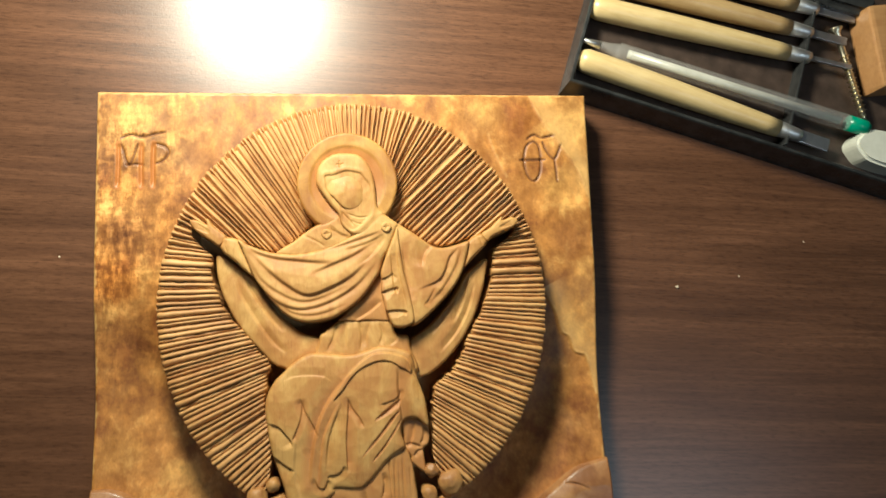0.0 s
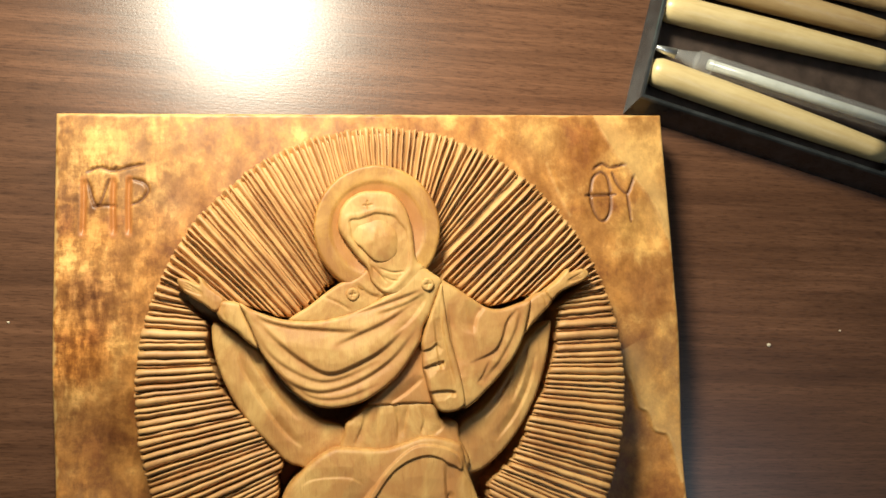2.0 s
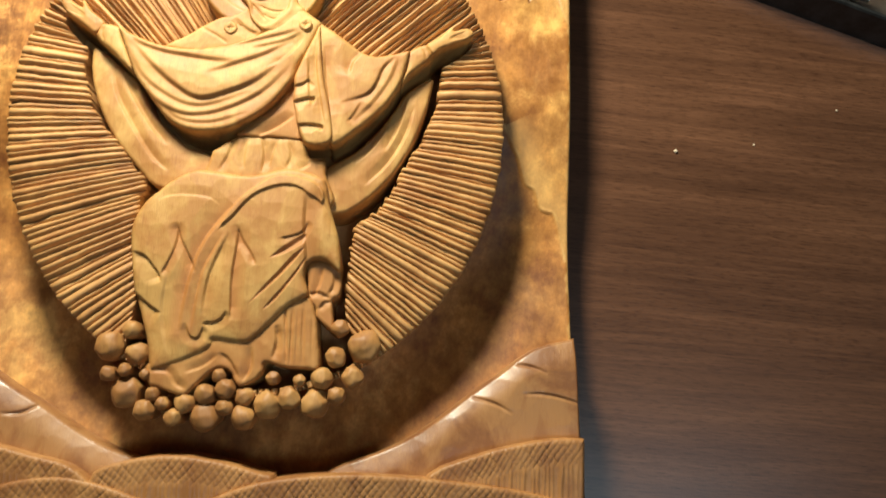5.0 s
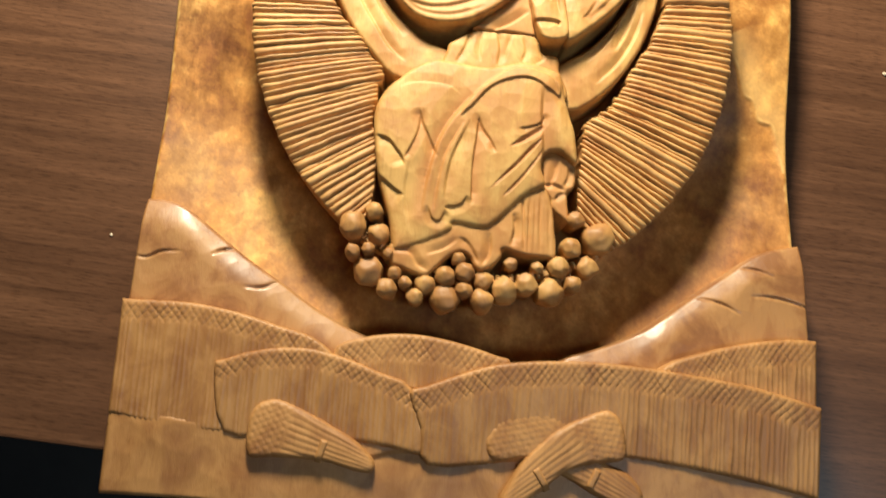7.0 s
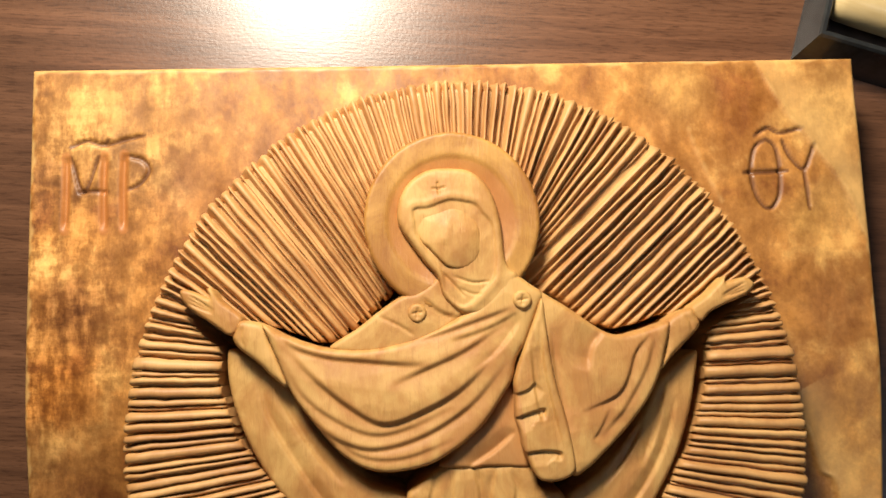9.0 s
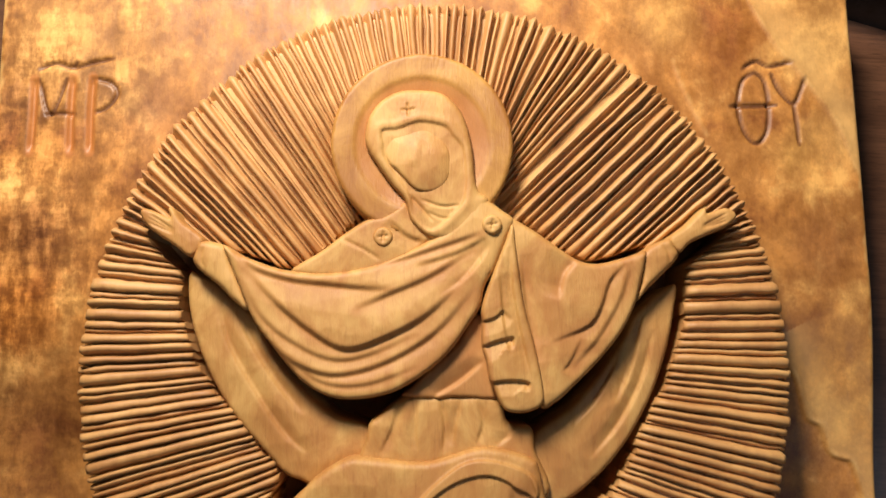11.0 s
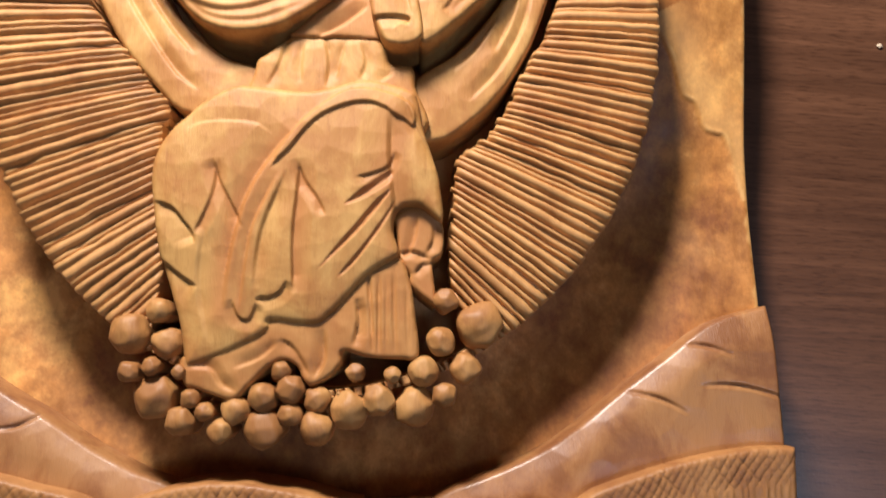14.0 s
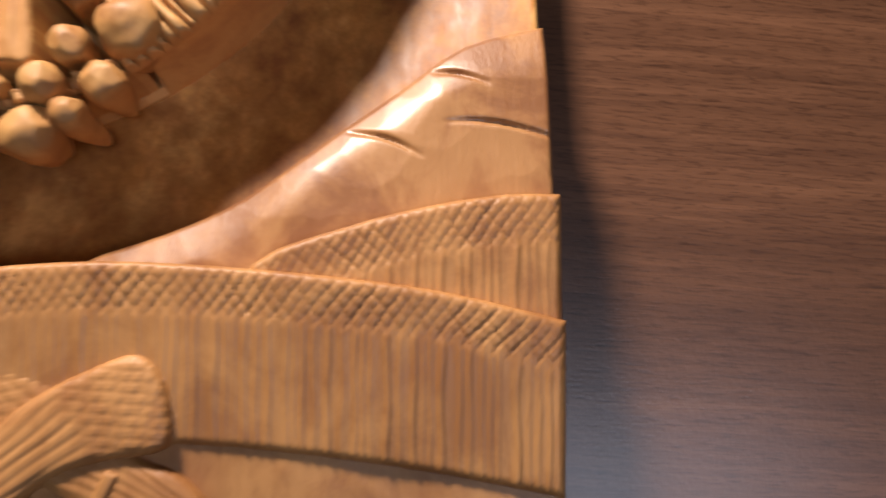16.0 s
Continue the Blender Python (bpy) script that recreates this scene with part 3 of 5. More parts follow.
def build_rays():
    lines = ray_lines()
    n = len(lines)
    stations = (0.0, 0.03, 0.14, 0.26, 0.38, 0.50, 0.62, 0.74, 0.86, 0.97, 1.0)
    bend = [[np.random.uniform(-0.25, 0.25) for _ in stations] for _ in range(n)]
    for k in range(n):
        V, F = [], []
        crest = np.random.uniform(-0.6, 0.4)
        shift = np.random.uniform(0.24, 0.60)
        stop, begin = np.random.uniform(-0.012, 0.004), np.random.uniform(-0.01, 0.03)
        for j, u in enumerate(stations):
            v = begin + u * (1 + stop - begin)
            rows = []
            for i in (k, (k + 1) % n):
                o, e = lines[i]
                d = (e - o) / max(np.hypot(*(e - o)), 1e-6)
                rows.append(o + (e - o) * v + np.array((-d[1], d[0])) * bend[i][j] * (0.3 + 0.7 * u))
            a, b = rows
            w = np.hypot(*(b - a))
            mid = (a + b) / 2
            gap = nearest(mid[None], BODY, True)[0][0]
            ring = max(math.hypot(mid[0] + 2, mid[1] - 108.6) - 22.6, 0)
            base = 28.0 - 3.2 * math.exp(-gap / 16) - 4.0 * math.exp(-ring / 4) * float(ease(-mid[1], -122, -104))
            h = (min(3.1, 1.35 * w + 0.45) + np.random.uniform(-0.28, 0.22)) * (0.70 if j in (0, len(stations) - 1) else 1.0)
            flat = float(1 - ease(mid[1], 72, 94))
            high = h + crest + 0.1 * (1 - flat)
            for f, g in ((0.01, 0), (0.19 - 0.05 * flat, 0.55 + 0.27 * flat), (shift, 1.0), (min(shift + 0.22 + 0.10 * flat, 0.86), 0.52 + 0.38 * flat), (0.98, 0)):
                p = a + (b - a) * f
                V.append((p[0], p[1], base + high * g if g else base - 0.8))
        for j in range(len(stations) - 1):
            for i in range(4):
                q = 5 * j + i
                F.append((q, q + 5, q + 6, q + 1))
        last = 5 * (len(stations) - 1)
        F.append((last, last + 1, last + 2, last + 3, last + 4)[::-1])
        F.append((0, 1, 2, 3, 4, len(V), len(V) + 1))
        V += [(V[4][0], V[4][1], 8.0), (V[0][0], V[0][1], 8.0)]
        ob = link_mesh("ray", np.array(V) * 0.001, F, RAY_WOOD, mandorla, smooth=False)
        ob.data.polygons.foreach_set("use_smooth", [True] * (len(F) - 2) + [False, False])


build_rays()


def halo_top(P, d):
    r = np.hypot(P[:, 0] + 2, P[:, 1] - 108.6)
    return 34.0 + rounded(d, 0.7, 0.6) - 0.35 * ease(-r, -17.4, -16.2) - 1.6 * ease(-r, -18.5, -8) + waves(P, 4, 0.12, 3.0)


circle = np.linspace(0, 2 * np.pi, 120, endpoint=False)
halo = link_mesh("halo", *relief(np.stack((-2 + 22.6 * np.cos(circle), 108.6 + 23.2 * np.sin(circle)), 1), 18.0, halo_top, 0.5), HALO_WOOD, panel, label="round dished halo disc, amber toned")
tone(halo, lambda P: 0.65 * ease(-np.hypot(P[:, 0] + 2, P[:, 1] - 108.6), -17.2, -15.6))

# outlines of the garments, in millimetres on the panel
HOOD = [(-6.3, 93.9), (-9.3, 97.6), (-12.7, 102.5), (-15.5, 107.1), (-16.1, 110.3), (-15.3, 114.6), (-13.2, 118.2), (-10, 120.8), (-6.3, 122.1), (-1.7, 122.1), (2.5, 121.4), (5.5, 119.4), (8, 116.1), (9.7, 111.1), (10.6, 105.4), (11, 99.7), (11.9, 96.2), (14.2, 93.8), (12.4, 87.9), (5.6, 84.4), (0.2, 84.5), (-4.6, 88.6)]
OPENING = [(-12, 111.6), (-8, 112.2), (-3.1, 113.8), (1, 113.5), (4.1, 112.5), (5.9, 110.3), (8.2, 107.1), (8.9, 101.1), (8.7, 96.2), (7.7, 92.7), (4.3, 89.3), (0.9, 86.5), (-1.9, 87.2), (-4.6, 90.7), (-5.2, 94.8), (-7.3, 98.3), (-9.3, 101.1), (-11.4, 104.7), (-11.9, 108.2)]
OVAL = [(-11.7, 106.5), (-10.7, 109.6), (-8, 111.3), (-3.1, 112.2), (1, 111.6), (3.8, 109.3), (5.1, 105.4), (5.2, 101.1), (4.1, 98), (1.6, 96.1), (-1.1, 95.7), (-3.9, 96.5), (-6.3, 98.9), (-8.5, 101.4), (-10.4, 103.2)]
MANTLE = [(-50.4, 83.6), (-45.4, 80.8), (-37.4, 77.8), (-30.7, 76.7), (-24, 76.5), (-16, 77.7), (-7.9, 80.4), (-1.2, 83.8), (4.3, 87.2), (8.4, 91.3), (10.9, 95.5), (14.2, 93.8), (17.3, 91.6), (20.4, 88.8), (18.5, 84.4), (15.7, 77.6), (12.9, 72.8), (11.5, 67.5), (8, 62.2), (4, 56.9), (-1.3, 52.4), (-7.9, 48.5), (-13.2, 46.9), (-19.7, 46.3), (-25, 47.2), (-30.2, 50), (-34.2, 54), (-38.9, 59.9), (-42.3, 64.5), (-44.4, 68.5), (-46.5, 73.8), (-48.7, 79.2)]
COLLAR = [(-34, 77.1), (-26.8, 81.8), (-21.4, 85.9), (-16.1, 89.3), (-12, 90.3), (-8.6, 92.2), (-6.3, 93.9), (-4.6, 91.4), (-1.8, 87.9), (1.5, 86.1), (-5.3, 80.4), (-16, 76.4), (-26.7, 75.6)]
SLEEVE = [(14.2, 93.8), (19.3, 90.2), (26.1, 85.8), (32.8, 80.9), (36.8, 78.6), (40.9, 78.1), (46.4, 79.3), (52, 81), (52.7, 80.1), (51.4, 74.7), (49.3, 67.9), (45.6, 61.2), (40, 54.6), (33.1, 48.1), (29.7, 45.3), (25.6, 44.1), (23.3, 54.8), (20.9, 70.8), (19.1, 80.3), (17.9, 87.2)]
SCARF = [(19.9, 87.8), (20.7, 80.3), (22.2, 68.1), (24.7, 57.4), (26.2, 48.2), (25.8, 44.6), (22.3, 42.9), (18.3, 43), (16.4, 44.4), (14.7, 48.3), (13.5, 51.2), (13, 54.9), (12, 58.6), (12.1, 64.1), (12.1, 68.1), (15, 76.2), (17.8, 83)]
CUFF_A = [(-56.2, 84.7), (-50.4, 83.6), (-48.7, 79.2), (-45.9, 73.2), (-44.4, 67.8), (-47.7, 69.8), (-51.8, 73.9), (-55.9, 77.2), (-58, 79.9), (-57.4, 82.6)]
PALM_A = [(-55.5, 84.7), (-57.6, 87.1), (-61, 89.7), (-63.2, 92.9), (-64.6, 92.9), (-63.9, 90.5), (-67.4, 92.1), (-70.1, 93), (-71.3, 92.3), (-70.2, 89.3), (-66.6, 86.3), (-62.5, 83.6), (-58.4, 80.9)]
CUFF_B = [(52, 81), (58.3, 84.3), (60, 82.3), (60.8, 79.8), (57.2, 76), (52.9, 71.9), (50, 69), (51.4, 74.7)]
PALM_B = [(58.7, 84.3), (62.6, 87), (66.3, 90.5), (68.8, 92.6), (68.5, 90.6), (73.1, 91.9), (75.6, 90.8), (75.5, 88.9), (72.3, 86.7), (68.1, 85.1), (63.8, 83.1), (61, 80.7)]
VEIL_A = [(-60.4, 77.4), (-56.4, 75.8), (-48.3, 69.4), (-44.2, 66), (-41.4, 60.6), (-37.3, 54), (-30.6, 47.3), (-23.9, 42.1), (-15.9, 39.4), (-13.3, 34.2), (-15.9, 26.6), (-26.3, 24.2), (-31.5, 26.6), (-36, 28.6), (-42, 35), (-47.6, 41.3), (-53.2, 49.6), (-57.4, 58.6), (-60.2, 68.2)]
VEIL_B = [(61.2, 73.5), (60.6, 66.2), (58.6, 58), (55.8, 50), (51.9, 42), (46.8, 34.2), (40.4, 27.2), (31.4, 20.9), (23.5, 22.2), (23.8, 33.8), (25.2, 37.4), (27.9, 39.6), (34.8, 44.1), (41.8, 51.9), (47.6, 59.9), (52.1, 67.4)]
CHEST = [(12.2, 66.2), (14.9, 48.2), (15.2, 45.9), (5.3, 46.4), (1.3, 46), (-7.3, 46.8), (-5.3, 48.4), (-1.3, 52.3), (5.4, 58.2)]
WAIST = [(-7.3, 46.4), (-4, 46.8), (5.2, 46.8), (15.5, 46.2), (18.3, 40.2), (23.6, 39.1), (24.5, 34), (25.1, 21.3), (-15.7, 21.9), (-15.8, 38.3), (-13.2, 42.1)]
LAP = [(-30.9, 25.2), (-34.7, 21.6), (-37.7, 16.7), (-39.1, 11.2), (-38.7, 4.4), (-37.5, -3.7), (-36.2, -10.3), (-33.1, -19.5), (-30.8, -27.3), (-29.4, -35), (-27.2, -35.8), (-19, -32.7), (-11.5, -28.8), (-9.5, -26.6), (-9, -25.4), (0.7, -26.2), (4.6, -23.9), (9.1, -19.2), (14.2, -13.8), (19.5, -10.4), (20.8, -8.4), (19.4, -3), (20.7, 1.8), (25.4, 2.8), (31.2, -0.8), (30.9, 6.8), (29.8, 12.3), (26.6, 22.1), (25.2, 29.2), (23.1, 32.1), (12, 34.7), (-1.6, 31.5), (-15.1, 32.6), (-20.5, 32.5), (-27.1, 28.8)]
TASSEL = [(20, 1.2), (25.4, 2.9), (31.2, -0.7), (31.5, -8.2), (29.1, -10.3), (29.2, -13.7), (30, -20.9), (28.3, -20.4), (23.8, -16.4), (23.5, -13.7), (21.5, -11), (20.4, -5.6)]
HEM = [(-29.9, -33.7), (-19.5, -29.8), (-10, -24.5), (0.5, -24.5), (4.4, -21.8), (14.1, -12.3), (20.8, -9.6), (23.8, -16.3), (25, -24.3), (25.7, -33.6), (21.1, -34.2), (13.2, -33.7), (7.9, -32.3), (7.3, -35.6), (4.2, -38.8), (0.3, -40.5), (-1.7, -38.6), (-3.1, -36), (-6.4, -34.4), (-10.2, -36.5), (-13.9, -40.4), (-17.6, -43.8), (-21.5, -43), (-26.7, -41.2), (-29.3, -40.2)]

# folds: line, width, depth, lean
MANTLE_FOLDS = [([(-47.4, 81.9), (-42.7, 77.2), (-34.6, 74.4), (-26.6, 73.3), (-16, 72.1), (-9.3, 72)], 0.9, 1.04, "d"),
    ([(-18.6, 67), (-9.3, 70.9), (0.1, 74.9), (11, 81.7)], 0.9, 0.96, "d"),
    ([(-45.3, 77.9), (-38.5, 69.8), (-29.1, 61.8), (-20.5, 57.5), (-10.6, 60.3), (0.1, 66.2), (9.6, 76.2)], 1, 1.36, "d"),
    ([(-45.9, 75.2), (-41, 65.8), (-33, 59.2), (-23.7, 55.2), (-14.5, 56.4), (-2.6, 61.6)], 0.8, 0.80, "d"),
    ([(-40.9, 60.6), (-31.6, 53.9), (-22.4, 51.5), (-10.6, 54.4), (1.4, 61.6), (10.8, 72.2)], 0.95, 1.20, "d"),
    ([(-34.2, 55.3), (-26.3, 50), (-15.8, 49.3), (-2.7, 53.7)], 0.7, 0.64, "d"),
    ([(-16, 77), (-5.3, 79.7), (5.6, 83.1), (12.4, 85.5)], 0.7, 0.80, "d"),
    ([(-4, 77.4), (6, 80.4), (14, 84.4)], 0.7, 0.72, "d"),
    ([(2, 70.4), (9, 76.4), (14.2, 83.4)], 0.8, 0.80, "l")]
SLEEVE_FOLDS = [([(35.4, 79.5), (31.9, 75.5), (30.4, 69.4)], 0.9, 1, "l"),
    ([(47.7, 78.1), (43.4, 73.4), (41.1, 67.3), (37.6, 62.6), (28, 58.7)], 0.6, 1.0, "r"),
    ([(36.1, 60), (33.3, 54.7), (31.2, 52.1)], 0.5, 0.6, "r"),
    ([(22, 80.4), (23.4, 66.4), (25.6, 54.4)], 0.9, 1.1, "r"),
    ([(49, 78.6), (46.4, 70), (40.4, 60), (33, 52)], 0.9, 0.8, "r")]
SCARF_FOLDS = [([(19, 82.2), (19.2, 72.2), (21.2, 60.2), (23.4, 50.2)], 0.5, 0.9, "l"), ([(16.6, 76), (17.4, 64), (18.6, 56)], 0.4, 0.6, "r")]
LAP_FOLDS = [([(-5.9, 20.6), (-9.5, 16.4), (-13.3, 10.8), (-16.7, 3.7), (-19.1, -5.7), (-20.5, -14.9), (-20.9, -24)], 1.0, 1.5, "l"),
    ([(-5.9, 11.1), (-9, 3.8), (-11.4, -2.9), (-12.6, -9.6), (-13.1, -17.8)], 0.7, 1.0, "r"),
    ([(-8.5, 10.4), (-11.3, 4.5), (-14.1, -1.9), (-15.4, -8.3), (-16.3, -16.2), (-16.9, -22.5)], 0.5, 0.8, "l"),
    ([(-25.3, -3.1), (-26, -8.4), (-26.3, -16.3), (-24.9, -24.1), (-23.3, -30.5)], 0.8, 0.6, "r"),
    ([(18.7, 25.6), (18.7, 20.1), (18.9, 12.5), (19.9, 4.2), (20.2, -6.6)], 0.9, 1.1, "r"),
    ([(-9.9, 20), (-14, 22.7), (-20.7, 23.4), (-27.3, 23), (-31.2, 21)], 0.5, 0.35, "u"),
    ([(30.5, 12.7), (27.1, 18.2), (24.3, 23), (21.4, 29.9)], 0.4, 0.7, "l")]
WEDGES = [([(18.9, 11.6), (13.4, 8), (7.6, 2.7), (11.9, 3.9), (16.9, 6.9), (19, 8.6)], 0.9, 1.2),
    ([(19, 6.7), (15.2, 3.9), (10.4, -2.1), (6.2, -7), (1.5, -13.2), (5.6, -9.4), (11, -4), (15.9, 2)], 1.2, 1.3),
    ([(19.9, 4), (16.5, -1), (12.4, -6.9), (7.8, -12.6), (6.4, -15), (9.9, -12), (14.2, -6.4), (18.1, -0.4)], 1.2, 1.3)]
STEPS = [([(-38.5, 3.9), (-33.4, 2.1), (-30, -1.6), (-28.3, -3.7), (-27.0, -6.8)], "l", 1.3, 6.0), ([(-38, -9), (-33.9, -11.7), (-30.6, -14.3), (-26.4, -17)], "l", 1.3, 6.0),
    ([(-23.5, 13.8), (-23.9, 7.7), (-24.8, 3.6), (-26.7, -1.1), (-28.3, -4.4)], "r", 1.0, 3.4), ([(-23.5, 13.8), (-22.1, 9.1), (-19.7, 4.3), (-15.9, -3.2)], "l", 1.1, 4.2),
    ([(-3.7, 14), (-4.2, 5.3), (-4.8, -1.5), (-5, -6.9), (-4.8, -13), (-4.6, -19)], "r", 1.5, 5.0), ([(-3.7, 14), (-1.4, 8.6), (1.5, 4.5), (3.8, 0)], "l", 1.0, 3.4),
    ([(10.0, 9.7), (14.4, 10.9), (17.7, 12.6), (19.2, 16.2)], "d", 0.9, 3.0), ([(-18.2, -20), (-16.6, -24), (-14.4, -24.4), (-13.2, -21)], "d", 1.0, 3.4), ([(-13.2, -20.2), (-12.0, -19.4), (-9.7, -19.2), (-7.4, -18.0), (-6.2, -15.5)], "d", 1.1, 3.6)]
ARCH_INNER = [(-10.1, 11.7), (-5.8, 15.9), (-1.9, 21.1), (2, 24.7), (7.3, 27.3), (12.7, 28.1), (16.8, 26.8), (19.3, 25), (21.6, 23.9), (24.3, 22.3)]
HEM_FOLDS = [([(13.4, -12.9), (14.2, -22), (14.9, -32.9)], 0.35, 1.2, ""),
    ([(16.0, -14), (16.3, -33.1)], 0.35, 1.1, ""),
    ([(19.6, -12), (20.2, -33)], 0.3, 0.8, ""), ([(17.8, -13), (18.2, -33)], 0.25, 0.5, ""), ([(22.6, -14), (23.4, -33)], 0.25, 0.5, ""),
    ([(10.6, -19.8), (11.4, -25), (10.2, -31.3)], 0.45, 1.5, "r"),
    ([(3.0, -27.1), (3.4, -33.9), (1.1, -38.8)], 0.5, 1.2, "l"),
    ([(-7.6, -29.6), (-4.4, -31.2), (-1.4, -35.5), (-0.4, -38.6)], 0.4, 0.9, "l"), ([(-18, -36.4), (-12, -34), (-7.6, -30.2)], 0.4, 0.8, "u"),
    ([(-29, -36.2), (-23.5, -36.3), (-20.5, -40.2), (-16.8, -42)], 0.4, 1.0, "u")]
WAIST_FOLDS = [([(-8.4, 45.8), (-9.4, 40), (-12.6, 33)], 0.4, 0.8, "r"), ([(-3.6, 46), (-4.2, 40), (-4.0, 34)], 0.35, 0.6, "l"),
    ([(1.6, 46), (2.8, 40.2), (2.2, 33)], 0.4, 0.9, "r"), ([(7.0, 46), (5.6, 40.4), (4.5, 34.7)], 0.35, 0.7, "l"),
    ([(10.8, 45.8), (12.0, 40), (10.4, 35)], 0.35, 0.7, "r"), ([(17, 43), (18.5, 37.7), (15, 34.7)], 0.4, 0.8, "l")]
ARCH = [(-9.9, 12.7), (-7.2, 18.2), (-2.1, 24.6), (3.9, 29.6), (8.5, 31.9), (14, 32), (20.8, 30), (24.6, 26.6)]


def layer(points, base, height, radius=2.0, drop=1.6, dome=1.0, folds=(), extra=None, step=0.45, turns=6):
    def top(P, d):
        z = height + rounded(d, radius, drop) + dome * (1 - np.exp(-d / 7)) + waves(P, 6.5, 0.10, 2 * height) + scoops(P, 4.6, 0.16, int(height * 10))
        for line, width, depth, lean in folds:
            z = z + cut(P, line, width, depth, lean)
        return z + extra(P, d) if extra else z
    return relief(spline(points, turns), base, top, step)


def hood_shape(P, d):
    o = spline(OPENING, 5)
    r, _, _, _ = nearest(P, o, True)
    deep = np.where(inside(P, o), np.minimum(r / 0.45, 1), 0)
    rim = np.where(inside(P, o), 0, 0.5 * np.exp(-((r - 1.0) / 0.9) ** 2))
    star = cut(P, [(-6.9, 116.7), (-5.4, 116.6), (-3.9, 116.9)], 0.22, 0.5, "", 0) + cut(P, [(-5.5, 118.2), (-5.4, 116.6), (-5.2, 115.1)], 0.22, 0.5, "", 0)
    throat = cut(P, [(-5.6, 95.6), (-2.4, 92.2), (0.6, 88.6)], 0.3, 0.6, "", 0.2) + cut(P, [(-2.4, 94.2), (2.4, 92.4), (7.2, 92.6)], 0.3, 0.5, "", 0.2) + cut(P, [(-1.0, 91.2), (2.2, 89.6), (5.0, 89.4)], 0.25, 0.4, "", 0.2)
    return 0.4 * rim - 0.5 * deep + star + throat


def oval_shape(P, d):
    """A plain carved oval with a shallow ridge."""
    u = P - np.array((-3.0, 103.2))
    z = 1.6 * (1 - np.clip((u[:, 0] / 8.5) ** 2 + (u[:, 1] / 9.0) ** 2, 0, 1))
    z += cut(P, [(-2.6, 109.4), (-3.8, 105.2), (-4.4, 101.8)], 1.3, -0.25)
    return z


def lap_shape(P, d):
    """The cloth over the knees: a flat rolled band round the front knee, chiselled wedges and overlapping steps."""
    band = np.array(ARCH + ARCH_INNER[::-1])
    line = spline(band, 5)
    r, _, _, _ = nearest(P, line, True)
    z = np.where(inside(P, line), 0.9 * np.clip(r / 0.6, 0, 1), 0)
    z = z - 0.9 * np.exp(-(((P[:, 0] + 30) / 9) ** 2 + ((P[:, 1] + 22) / 14) ** 2)) - 0.03 * np.maximum(-P[:, 1], 0)
    for line, steep, most in WEDGES:
        z = z + pit(P, line, steep, most)
    for line, soft, high, reach in STEPS:
        z = z + terrace(P, line, soft, high, reach)
    return z


def scarf_shape(P, d):
    """The gathered end of the scarf: its border folds back on itself in steps."""
    z = terrace(P, [(10.8, 64.4), (14.8, 65.4), (17, 67.4)], "d", 1.0, 4.0)
    z = z + terrace(P, [(10.4, 58.2), (16, 60.1), (19.6, 60.6), (19.6, 57.4)], "d", 1.4, 4.5)
    return z + terrace(P, [(12, 50), (18.5, 50.7), (23, 50), (23, 47.6)], "d", 1.4, 4.0)


def fingers(a, b, spread):
    return [([np.array(a) + np.array(spread) * k, (np.array(a) + np.array(b)) / 2 + np.array(spread) * k * 0.75, np.array(b) + np.array(spread) * k * 0.4], 0.22, 0.6, "") for k in (-1, 0, 1)]


BUTTONS = [(-11.7, 85.1), (14.8, 87.6)]


def button(x, y, height):
    a = np.linspace(0, 2 * np.pi, 30, endpoint=False)
    def top(P, d):
        return height + rounded(d, 0.6, 0.6) + cut(P, [(x - 1.0, y), (x + 1.0, y + 0.2)], 0.25, 0.5, "", 0) + cut(P, [(x, y - 1.0), (x + 0.2, y + 1.0)], 0.25, 0.5, "", 0)
    return relief(np.stack((x + 2.4 * np.cos(a), y + 2.4 * np.sin(a)), 1), 32.0, top, 0.3)


